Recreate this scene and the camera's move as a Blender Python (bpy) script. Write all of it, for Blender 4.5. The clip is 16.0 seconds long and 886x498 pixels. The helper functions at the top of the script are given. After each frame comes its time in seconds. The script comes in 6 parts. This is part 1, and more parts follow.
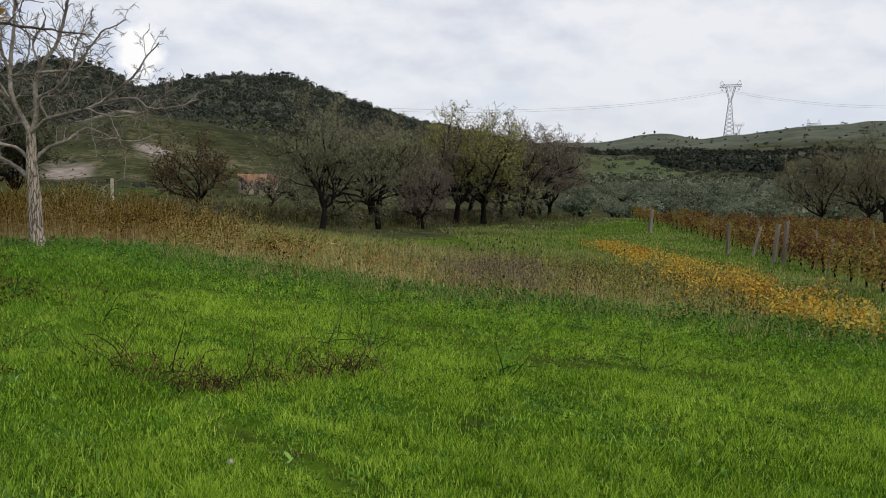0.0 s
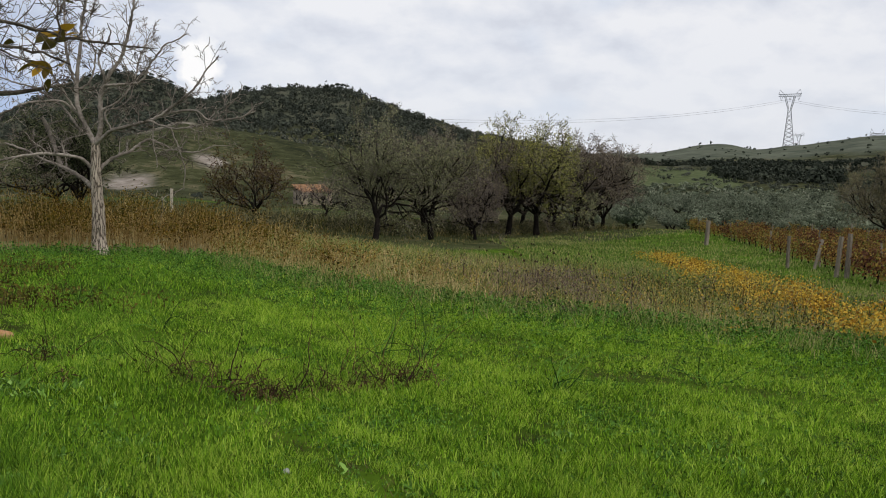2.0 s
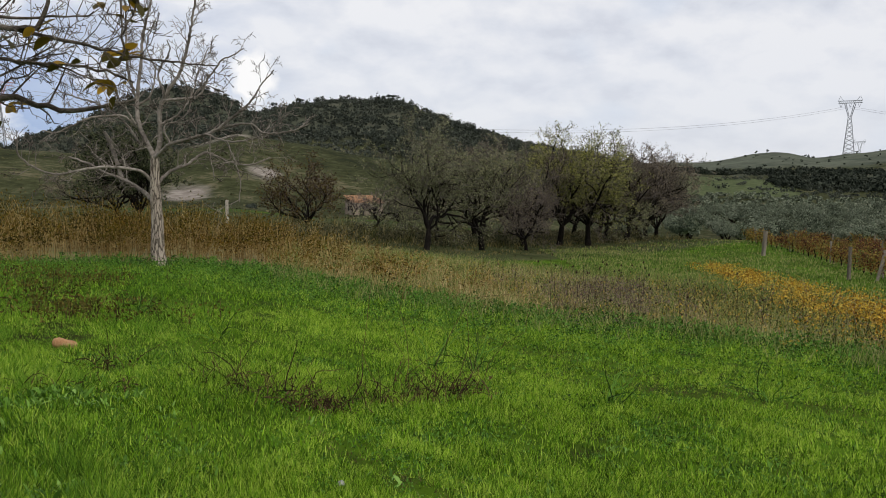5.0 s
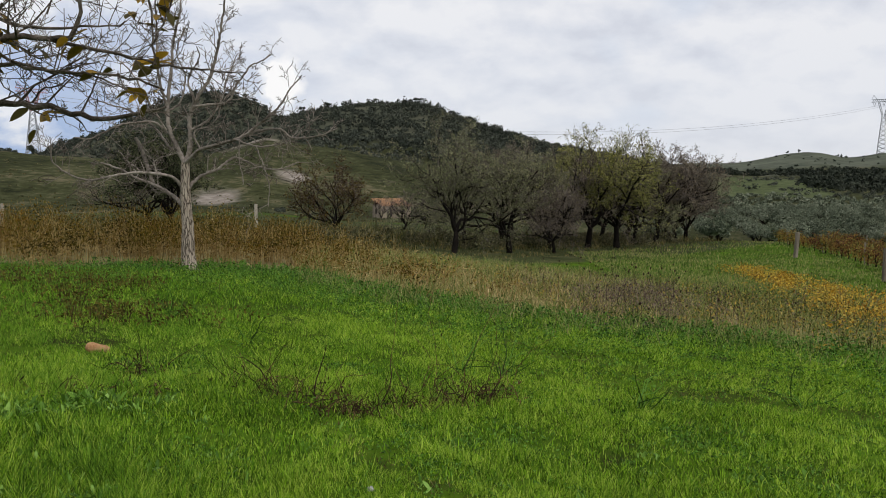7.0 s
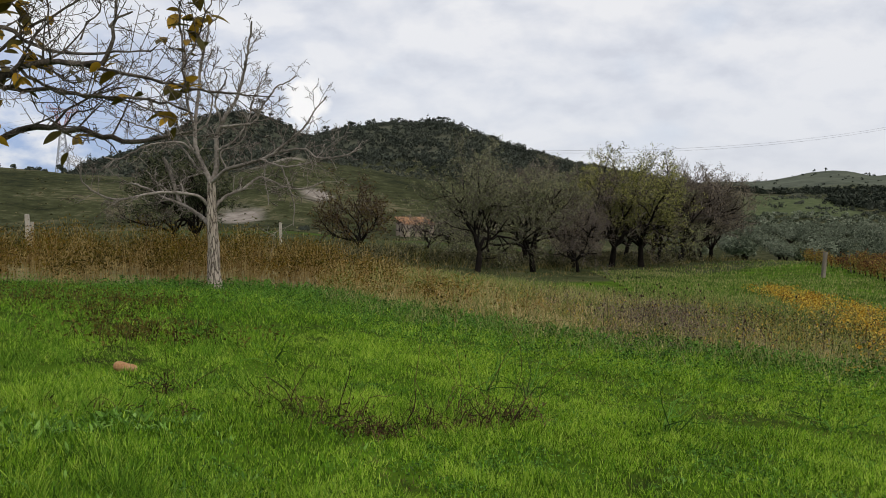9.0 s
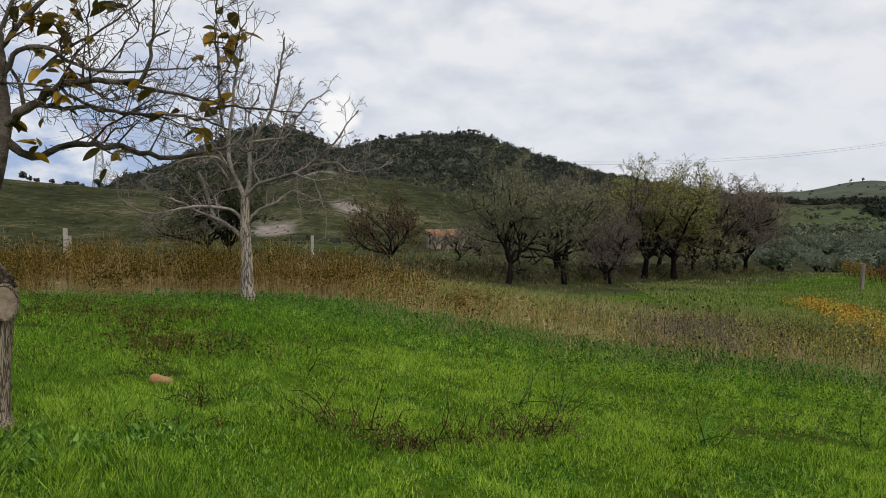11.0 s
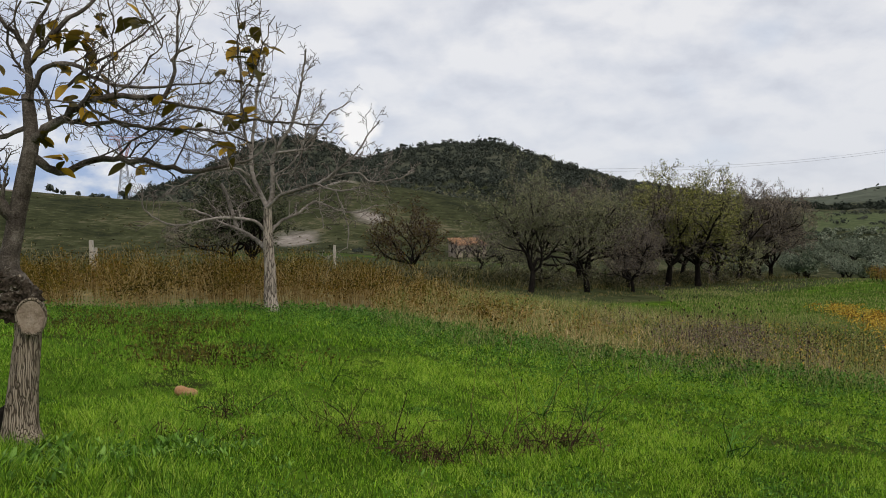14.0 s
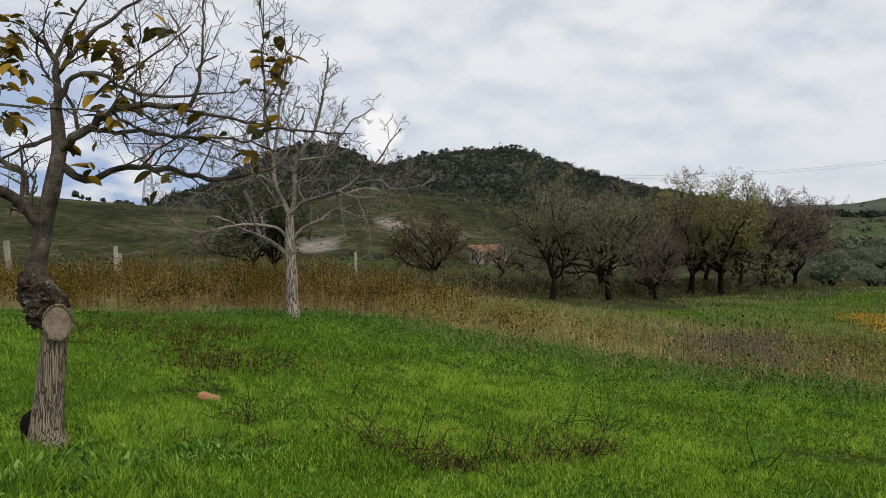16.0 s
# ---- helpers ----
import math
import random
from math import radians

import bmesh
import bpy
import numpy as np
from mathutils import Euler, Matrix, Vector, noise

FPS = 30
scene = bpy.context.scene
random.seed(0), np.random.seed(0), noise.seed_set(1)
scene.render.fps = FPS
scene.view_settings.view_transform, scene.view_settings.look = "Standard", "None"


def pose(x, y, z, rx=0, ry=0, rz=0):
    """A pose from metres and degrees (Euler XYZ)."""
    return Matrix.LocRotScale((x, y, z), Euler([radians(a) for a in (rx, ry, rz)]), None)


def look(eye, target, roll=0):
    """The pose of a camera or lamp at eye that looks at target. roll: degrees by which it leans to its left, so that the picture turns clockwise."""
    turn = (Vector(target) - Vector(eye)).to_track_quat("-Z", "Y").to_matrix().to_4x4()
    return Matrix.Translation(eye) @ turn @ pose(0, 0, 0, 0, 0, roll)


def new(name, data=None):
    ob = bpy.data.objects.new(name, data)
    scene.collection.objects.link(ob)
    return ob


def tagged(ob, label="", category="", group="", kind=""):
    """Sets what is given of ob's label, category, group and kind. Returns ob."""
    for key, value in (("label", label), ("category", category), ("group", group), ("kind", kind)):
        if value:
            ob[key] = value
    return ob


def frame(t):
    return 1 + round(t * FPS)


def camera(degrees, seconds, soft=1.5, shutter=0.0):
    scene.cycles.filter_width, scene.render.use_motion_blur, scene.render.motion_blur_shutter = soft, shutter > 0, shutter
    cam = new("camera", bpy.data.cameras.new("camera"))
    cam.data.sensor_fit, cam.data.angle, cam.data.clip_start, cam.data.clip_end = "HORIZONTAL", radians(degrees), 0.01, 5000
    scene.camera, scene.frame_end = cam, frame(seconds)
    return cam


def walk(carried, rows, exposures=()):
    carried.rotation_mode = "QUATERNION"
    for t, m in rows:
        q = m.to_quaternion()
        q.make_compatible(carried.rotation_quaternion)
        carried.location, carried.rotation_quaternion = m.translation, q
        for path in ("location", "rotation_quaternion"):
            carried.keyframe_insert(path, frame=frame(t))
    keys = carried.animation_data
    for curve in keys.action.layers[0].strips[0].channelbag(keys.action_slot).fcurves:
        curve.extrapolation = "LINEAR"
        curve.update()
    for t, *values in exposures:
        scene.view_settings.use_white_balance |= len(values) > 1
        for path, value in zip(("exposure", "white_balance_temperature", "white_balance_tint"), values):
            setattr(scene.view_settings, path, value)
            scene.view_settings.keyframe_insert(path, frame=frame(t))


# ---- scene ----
cam = camera(56.2, 16.0, soft=0.9)
# seconds, place in metres, turn in degrees
PATH = [
    (0, 0.044, -0.033, 1.564, 85.178, -0.412, -8.945),
    (0.5, 0.036, -0.015, 1.561, 85.263, -0.445, -8.110),
    (1, 0.031, -0.006, 1.562, 85.499, -0.450, -7.075),
    (1.5, 0.024, -0.004, 1.565, 85.690, -0.503, -6.111),
    (2, 0.022, -0.006, 1.568, 85.877, -0.520, -5.360),
    (2.5, 0.021, -0.003, 1.569, 86.065, -0.499, -4.779),
    (3, 0.014, -0.006, 1.570, 86.172, -0.471, -4.305),
    (3.5, 0.008, -0.005, 1.573, 86.338, -0.479, -3.840),
    (4, 0.006, -0.009, 1.578, 86.512, -0.471, -3.223),
    (6.5, 0.002, -0.003, 1.594, 86.599, -0.043, -0.312),
    (7, -0.000, 0.000, 1.600, 86.730, 0.000, 0.000),
    (7.5, -0.006, -0.005, 1.612, 86.970, -0.013, 0.401),
    (8, -0.009, -0.001, 1.615, 87.257, 0.016, 0.793),
    (8.5, -0.010, -0.012, 1.621, 87.651, -0.007, 1.111),
    (9, -0.012, -0.014, 1.622, 87.994, -0.057, 1.591),
    (11.5, -0.025, -0.018, 1.634, 88.939, 0.200, 4.058),
    (12, -0.026, -0.018, 1.636, 89.000, 0.215, 4.328),
    (12.5, -0.024, -0.018, 1.639, 89.101, 0.231, 4.654),
    (13, -0.024, -0.016, 1.642, 89.259, 0.311, 4.868),
    (13.5, -0.023, -0.018, 1.646, 89.362, 0.500, 5.051),
    (14, -0.027, -0.012, 1.648, 89.435, 0.647, 5.203),
    (14.5, -0.028, -0.013, 1.649, 89.539, 0.689, 5.425),
    (15, -0.031, -0.010, 1.651, 89.619, 0.640, 5.695),
    (15.5, -0.033, -0.007, 1.653, 89.782, 0.532, 6.164),
    (16, -0.032, -0.021, 1.656, 89.923, 0.480, 6.638),
]
walk(cam, [(t, pose(x, y, z, rx, ry, rz)) for t, x, y, z, rx, ry, rz in PATH], [(0, 0.02), (7, -0.02), (16, -0.09)])

# ---------------------------------------------------------------- light
SUN_AZ, SUN_EL = 150.0, 42.0          # high on the right, behind the camera, behind cloud


def make_world():
    w = bpy.data.worlds.new("sky")
    scene.world = w
    w.use_nodes = True
    nt = w.node_tree
    n, l = nt.nodes, nt.links
    n.clear()

    def math_node(op, a, b=None):
        m = n.new("ShaderNodeMath")
        m.operation = op
        for i, v in enumerate((a, b)):
            if v is None:
                continue
            if isinstance(v, (int, float)):
                m.inputs[i].default_value = v
            else:
                l.new(v, m.inputs[i])
        return m.outputs[0]

    def noise_node(vec, scale, detail, rough=0.55, dist=0.0):
        t = n.new("ShaderNodeTexNoise")
        t.inputs["Scale"].default_value, t.inputs["Detail"].default_value = scale, detail
        t.inputs["Roughness"].default_value, t.inputs["Distortion"].default_value = rough, dist
        l.new(vec, t.inputs["Vector"])
        return t.outputs["Fac"]

    def ramp(fac, stops):
        r = n.new("ShaderNodeValToRGB")
        e = r.color_ramp.elements
        while len(e) < len(stops):
            e.new(0.5)
        for el, (p, c) in zip(e, stops):
            el.position, el.color = p, (*c, 1)
        l.new(fac, r.inputs[0])
        return r.outputs[0]

    def mix(fac, a, b):
        m = n.new("ShaderNodeMix")
        m.data_type = "RGBA"
        l.new(fac, m.inputs[0])
        for s, v in ((6, a), (7, b)):
            if isinstance(v, tuple):
                m.inputs[s].default_value = (*v, 1)
            else:
                l.new(v, m.inputs[s])
        return m.outputs[2]

    co = n.new("ShaderNodeTexCoord").outputs["Generated"]
    sep = n.new("ShaderNodeSeparateXYZ")
    l.new(co, sep.inputs[0])
    # the cloud deck seen in perspective: flattened towards the horizon
    h = math_node("ADD", math_node("MAXIMUM", sep.outputs[2], 0.0), 0.42)
    comb = n.new("ShaderNodeCombineXYZ")
    l.new(math_node("DIVIDE", sep.outputs[0], h), comb.inputs[0])
    l.new(math_node("DIVIDE", sep.outputs[1], h), comb.inputs[1])
    deck = comb.outputs[0]
    # the same deck a little higher up: the difference lights the tops of the heaps and greys their bases
    up = n.new("ShaderNodeVectorMath")
    up.operation = "MULTIPLY"
    up.inputs[1].default_value = (0.965, 0.965, 1)
    l.new(deck, up.inputs[0])
    big = noise_node(deck, 2.0, 3, 0.45, 0.2)
    fine = noise_node(deck, 6.0, 6, 0.52, 0.15)
    above = noise_node(up.outputs[0], 6.0, 6, 0.52, 0.15)
    lit = math_node("MULTIPLY", math_node("SUBTRACT", fine, above), 0.62)
    both = math_node("ADD", math_node("ADD", math_node("MULTIPLY", big, 0.60), math_node("MULTIPLY", fine, 0.40)), lit)
    cloud = ramp(both, [(0.33, (0.70, 0.715, 0.78)), (0.42, (0.785, 0.80, 0.855)), (0.49, (0.845, 0.85, 0.89)), (0.60, (0.94, 0.932, 0.945))])
    hole = math_node("MULTIPLY", math_node("MINIMUM", math_node("MAXIMUM", math_node("MULTIPLY", math_node("SUBTRACT", 0.42, big), 9.0), 0.0), 1.0), 0.55)
    cloud = mix(hole, cloud, (0.62, 0.75, 0.93))
    # towards the horizon the deck thickens into an even grey-blue veil
    lowdown = n.new("ShaderNodeMapRange")
    l.new(sep.outputs[2], lowdown.inputs[0])
    lowdown.inputs[1].default_value, lowdown.inputs[2].default_value = 0.24, 0.02
    lowdown.inputs[3].default_value, lowdown.inputs[4].default_value = 0.0, 0.75
    cloud = mix(lowdown.outputs[0], cloud, (0.745, 0.765, 0.845))
    sky = n.new("ShaderNodeTexSky")
    sky.sky_type, sky.sun_disc = "NISHITA", False
    sky.sun_elevation, sky.sun_rotation = radians(SUN_EL), radians(SUN_AZ)
    dim = n.new("ShaderNodeVectorMath")
    dim.operation = "SCALE"
    dim.inputs["Scale"].default_value = 0.10
    l.new(sky.outputs[0], dim.inputs[0])
    # thin veil: clear sky only where the deck breaks, low down to the west
    west = math_node("MULTIPLY", math_node("SUBTRACT", -0.11, sep.outputs[0]), 4.5)
    low = math_node("SUBTRACT", 1.0, math_node("MULTIPLY", sep.outputs[2], 3.6))
    gap = n.new("ShaderNodeClamp")
    l.new(math_node("MULTIPLY", math_node("MAXIMUM", west, 0.0), math_node("MAXIMUM", low, 0.0)), gap.inputs[0])
    thin = math_node("MULTIPLY", gap.outputs[0], math_node("MINIMUM", math_node("MAXIMUM", math_node("MULTIPLY", math_node("SUBTRACT", 0.62, fine), 6.0), 0.0), 1.0))
    veil = mix(thin, cloud, (0.36, 0.47, 0.72))
    # a little of the clear sky's own colour comes through everywhere
    part_sky = n.new("ShaderNodeMix")
    part_sky.data_type = "RGBA"
    part_sky.inputs[0].default_value = 0.12
    l.new(veil, part_sky.inputs[6])
    l.new(dim.outputs[0], part_sky.inputs[7])
    # one bright heap of cumulus over the hill
    d = Vector((-0.186, 0.972, 0.1385)).normalized()
    dist = n.new("ShaderNodeVectorMath")
    dist.operation = "DISTANCE"
    dist.inputs[1].default_value = d
    warp = n.new("ShaderNodeTexNoise")
    warp.inputs["Scale"].default_value, warp.inputs["Detail"].default_value = 30, 5
    l.new(co, warp.inputs["Vector"])
    l.new(co, dist.inputs[0])
    edge = math_node("ADD", dist.outputs["Value"], math_node("MULTIPLY", math_node("SUBTRACT", warp.outputs["Fac"], 0.5), 0.045))
    puff = n.new("ShaderNodeMapRange")
    l.new(edge, puff.inputs[0])
    puff.inputs[1].default_value, puff.inputs[2].default_value = 0.032, 0.021
    white = mix(puff.outputs[0], part_sky.outputs[2], (0.97, 0.965, 0.97))
    bg = n.new("ShaderNodeBackground")
    bg.inputs["Strength"].default_value = 1.0
    l.new(white, bg.inputs[0])
    out = n.new("ShaderNodeOutputWorld")
    l.new(bg.outputs[0], out.inputs[0])


make_world()
sun = new("sun", bpy.data.lights.new("sun", "SUN"))
sun.data.energy, sun.data.angle, sun.data.color = 1.3, radians(18), (1.0, 0.96, 0.9)
sun.matrix_world = look((0, 0, 60), (-60 * math.sin(radians(SUN_AZ)), -60 * math.cos(radians(SUN_AZ)), 60 - 60 * math.tan(radians(SUN_EL))))


# ---------------------------------------------------------------- materials
def mat(name, stops, scale=3.0, fine=40.0, rough=0.85, bump=0.3, dist=0.02, island=0.0, each=0.0, through_light=0.0, spec=0.06, metal=0.0, stretch=(1, 1, 1)):
    """Colours along stops, led by coarse and fine noise, by island and by object; fine relief; leaf-like light through it."""
    m = bpy.data.materials.new(name)
    m.use_nodes = True
    nt = m.node_tree
    n, l = nt.nodes, nt.links
    b = n["Principled BSDF"]
    co = n.new("ShaderNodeTexCoord")
    mp = n.new("ShaderNodeMapping")
    mp.inputs["Scale"].default_value = stretch
    l.new(co.outputs["Object"], mp.inputs[0])

    def tex(s, det):
        t = n.new("ShaderNodeTexNoise")
        t.inputs["Scale"].default_value, t.inputs["Detail"].default_value = s, det
        l.new(mp.outputs[0], t.inputs["Vector"])
        return t.outputs["Fac"]

    def ma(op, a, v):
        q = n.new("ShaderNodeMath")
        q.operation = op
        l.new(a, q.inputs[0])
        if isinstance(v, (int, float)):
            q.inputs[1].default_value = v
        else:
            l.new(v, q.inputs[1])
        return q.outputs[0]

    big, small = tex(scale, 4), tex(fine, 5)
    fac = ma("ADD", ma("MULTIPLY", big, 0.9), ma("MULTIPLY", small, 0.6))
    fac = ma("SUBTRACT", fac, 0.25)
    if island:
        g = n.new("ShaderNodeNewGeometry")
        fac = ma("ADD", fac, ma("MULTIPLY", ma("SUBTRACT", g.outputs["Random Per Island"], 0.5), island))
    if each:
        g = n.new("ShaderNodeObjectInfo")
        fac = ma("ADD", fac, ma("MULTIPLY", ma("SUBTRACT", g.outputs["Random"], 0.5), each))
    r = n.new("ShaderNodeValToRGB")
    e = r.color_ramp.elements
    while len(e) < len(stops):
        e.new(0.5)
    for k, (el, c) in enumerate(zip(e, stops)):
        el.position, el.color = 0.25 + 0.5 * k / max(1, len(stops) - 1), (*c, 1)
    l.new(fac, r.inputs[0])
    l.new(r.outputs[0], b.inputs["Base Color"])
    b.inputs["Roughness"].default_value, b.inputs["Metallic"].default_value = rough, metal
    b.inputs["Specular IOR Level"].default_value = spec
    if bump:
        q = n.new("ShaderNodeBump")
        q.inputs["Strength"].default_value, q.inputs["Distance"].default_value = bump, dist
        l.new(small, q.inputs["Height"])
        l.new(q.outputs[0], b.inputs["Normal"])
    if through_light:
        t = n.new("ShaderNodeBsdfTranslucent")
        l.new(r.outputs[0], t.inputs[0])
        x = n.new("ShaderNodeMixShader")
        x.inputs[0].default_value = through_light
        l.new(b.outputs[0], x.inputs[1])
        l.new(t.outputs[0], x.inputs[2])
        l.new(x.outputs[0], n["Material Output"].inputs[0])
    return m


GRASS = mat("grass_blade", [(0.058, 0.121, 0.009), (0.172, 0.330, 0.015), (0.267, 0.462, 0.024), (0.429, 0.567, 0.076)], 0.4, 2, 0.6, 0, island=0.85, through_light=0.22, spec=0.07)
GRASS_DEEP = mat("deep_grass_blade", [(0.027, 0.062, 0.007), (0.092, 0.211, 0.013), (0.148, 0.313, 0.022), (0.249, 0.395, 0.045)], 0.4, 2, 0.6, 0, island=0.7, through_light=0.2, spec=0.07)
MEADOW = mat("meadow_blade", [(0.060, 0.096, 0.021), (0.139, 0.213, 0.043), (0.218, 0.283, 0.065), (0.370, 0.335, 0.144)], 0.25, 2, 0.7, 0, island=0.7, through_light=0.15)
CLOVER = mat("clover_leaf", [(0.026, 0.064, 0.009), (0.077, 0.182, 0.017), (0.146, 0.301, 0.043)], 1.2, 8, 0.55, 0, island=0.75, through_light=0.25, spec=0.12)
BROADLEAF = mat("weed_leaf", [(0.06, 0.135, 0.014), (0.14, 0.28, 0.032), (0.27, 0.44, 0.09)], 2, 12, 0.5, 0, each=0.7, island=0.3, through_light=0.25, spec=0.14)
STRAW = mat("straw", [(0.160, 0.100, 0.030), (0.340, 0.225, 0.080), (0.500, 0.380, 0.170)], 0.8, 10, 0.8, 0, island=0.6, through_light=0.2)
PALESTRAW = mat("pale_straw", [(0.20, 0.135, 0.05), (0.43, 0.31, 0.13), (0.60, 0.48, 0.25)], 0.8, 10, 0.8, 0, island=0.6, through_light=0.2)
RUSTWEED = mat("rusty_weed", [(0.032, 0.020, 0.005), (0.113, 0.061, 0.009), (0.225, 0.122, 0.016), (0.126, 0.113, 0.016)], 0.5, 3, 0.8, 0, island=0.6, through_light=0.2)
OLIVEWEED = mat("olive_weed", [(0.020, 0.018, 0.004), (0.068, 0.054, 0.008), (0.135, 0.104, 0.014), (0.180, 0.117, 0.018)], 0.6, 3, 0.8, 0, island=0.6, through_light=0.2)
PURPLEWEED = mat("purple_weed", [(0.051, 0.034, 0.032), (0.153, 0.108, 0.097), (0.272, 0.210, 0.165), (0.181, 0.181, 0.068)], 0.9, 6, 0.8, 0, island=0.6, through_light=0.15)
MIXWEED = mat("mixed_weed", [(0.044, 0.056, 0.015), (0.119, 0.144, 0.035), (0.250, 0.225, 0.062), (0.450, 0.312, 0.056)], 0.7, 5, 0.8, 0, island=0.7, through_light=0.2)
SEEDHEAD = mat("seed_head", [(0.02, 0.014, 0.010), (0.05, 0.03, 0.02)], 3, 30, 0.9, 0, island=0.4)
YELLOWLEAF = mat("yellow_leaf", [(0.25, 0.125, 0.02), (0.52, 0.31, 0.035), (0.68, 0.47, 0.07), (0.36, 0.31, 0.08)], 0.45, 6, 0.7, 0, island=0.6, through_light=0.3)
THATCH = mat("brown_thatch", [(0.030, 0.022, 0.010), (0.085, 0.062, 0.026), (0.17, 0.135, 0.06)], 2, 12, 0.85, 0, island=0.7)
DOCKLEAF = mat("dock_leaf", [(0.045, 0.040, 0.010), (0.105, 0.085, 0.018), (0.16, 0.13, 0.028), (0.10, 0.14, 0.022)], 1.0, 6, 0.75, 0, island=0.7, through_light=0.2)
DEADSTEM = mat("dead_stem", [(0.016, 0.011, 0.006), (0.050, 0.032, 0.016), (0.15, 0.095, 0.045)], 4, 30, 0.85, 0, island=0.5)


def bark_mat(name, crack, mid, pale, scale, stretch, depth, wobble, soft_edge):
    """Bark with dark fissures running up the trunk between paler plates."""
    m = mat(name, [mid, tuple(0.5 * (p + q) for p, q in zip(mid, pale)), pale], 7, 60, 0.95, 0, stretch=(1, 1, 0.3))
    n, l = m.node_tree.nodes, m.node_tree.links
    b = n["Principled BSDF"]
    co = n.new("ShaderNodeTexCoord")
    wob = n.new("ShaderNodeTexNoise")
    wob.inputs["Scale"].default_value, wob.inputs["Detail"].default_value = 5, 3
    l.new(co.outputs["Object"], wob.inputs["Vector"])
    add = n.new("ShaderNodeMixRGB")
    add.blend_type = "ADD"
    add.inputs[0].default_value = wobble
    l.new(co.outputs["Object"], add.inputs[1])
    l.new(wob.outputs["Color"], add.inputs[2])
    mp = n.new("ShaderNodeMapping")
    mp.inputs["Scale"].default_value = (1, 1, stretch)
    l.new(add.outputs[0], mp.inputs[0])
    v = n.new("ShaderNodeTexVoronoi")
    v.feature = "DISTANCE_TO_EDGE"
    v.inputs["Scale"].default_value = scale
    l.new(mp.outputs[0], v.inputs["Vector"])
    r = n.new("ShaderNodeMapRange")
    r.inputs[1].default_value, r.inputs[2].default_value = 0.01, soft_edge
    l.new(v.outputs["Distance"], r.inputs[0])
    k = n.new("ShaderNodeMix")
    k.data_type = "RGBA"
    k.inputs[6].default_value = (*crack, 1)
    l.new(r.outputs[0], k.inputs[0])
    l.new(b.inputs["Base Color"].links[0].from_socket, k.inputs[7])
    l.new(k.outputs[2], b.inputs["Base Color"])
    q = n.new("ShaderNodeBump")
    q.inputs["Strength"].default_value, q.inputs["Distance"].default_value = 1.0, depth
    l.new(r.outputs[0], q.inputs["Height"])
    l.new(q.outputs[0], b.inputs["Normal"])
    return m


BARK_PALE = bark_mat("pale_bark", (0.10, 0.078, 0.060), (0.34, 0.28, 0.22), (0.50, 0.43, 0.35), 25, 0.13, 0.02, 0.07, 0.12)
BARK_NEAR = bark_mat("furrowed_bark", (0.075, 0.056, 0.038), (0.23, 0.182, 0.128), (0.37, 0.305, 0.222), 74, 0.030, 0.010, 0.06, 0.13)
BARK_BURL = mat("burl_bark", [(0.010, 0.008, 0.006), (0.045, 0.034, 0.024), (0.085, 0.066, 0.048), (0.30, 0.27, 0.22)], 14, 60, 0.95, 1.0, 0.02)
TWIG_PALE = mat("pale_twig", [(0.066, 0.056, 0.048), (0.194, 0.167, 0.141), (0.370, 0.326, 0.282)], 1.6, 20, 0.9, 0.4, 0.01)
TWIG_THIN = mat("thin_twig", [(0.065, 0.052, 0.043), (0.15, 0.125, 0.105), (0.29, 0.25, 0.215)], 1.2, 20, 0.9, 0, island=0.5)
BARK_LIMB = mat("limb_bark", [(0.030, 0.023, 0.018), (0.095, 0.078, 0.062), (0.24, 0.205, 0.17)], 9, 90, 0.9, 1.0, 0.012)
TWIG_NEAR = mat("near_twig", [(0.045, 0.034, 0.027), (0.11, 0.085, 0.068), (0.24, 0.20, 0.165)], 3, 30, 0.9, 0, island=0.6)
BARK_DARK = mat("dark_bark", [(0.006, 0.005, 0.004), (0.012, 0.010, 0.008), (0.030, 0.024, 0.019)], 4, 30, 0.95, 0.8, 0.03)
TWIG_GREY = mat("grey_twig", [(0.050, 0.040, 0.035), (0.123, 0.102, 0.091), (0.255, 0.218, 0.195)], 1.5, 20, 0.9, 0, island=0.5)
CUTWOOD = mat("cut_wood", [(0.16, 0.115, 0.08), (0.28, 0.215, 0.155), (0.36, 0.29, 0.22)], 12, 90, 0.9, 0.6, 0.01)
OLDPOST = mat("weathered_wood", [(0.10, 0.085, 0.065), (0.20, 0.17, 0.135), (0.30, 0.26, 0.21)], 4, 50, 0.9, 0.5, 0.01, each=0.3, stretch=(1, 1, 0.2))
FENCEWOOD = mat("bleached_wood", [(0.22, 0.19, 0.15), (0.36, 0.32, 0.26), (0.50, 0.46, 0.39)], 4, 50, 0.9, 0.5, 0.01, each=0.3, stretch=(1, 1, 0.2))
ALMOND = mat("almond_leaf", [(0.056, 0.061, 0.029), (0.186, 0.194, 0.094), (0.406, 0.406, 0.211)], 0.5, 4, 0.7, 0, island=0.8, each=0.3, through_light=0.25)
ALMOND_YELLOW = mat("yellow_green_leaf", [(0.065, 0.070, 0.020), (0.20, 0.205, 0.050), (0.43, 0.42, 0.12)], 0.5, 4, 0.7, 0, island=0.9, through_light=0.3)
DARKLEAF = mat("dark_almond_leaf", [(0.022, 0.028, 0.014), (0.063, 0.077, 0.036), (0.140, 0.147, 0.077)], 0.5, 4, 0.7, 0, island=0.8, through_light=0.2)
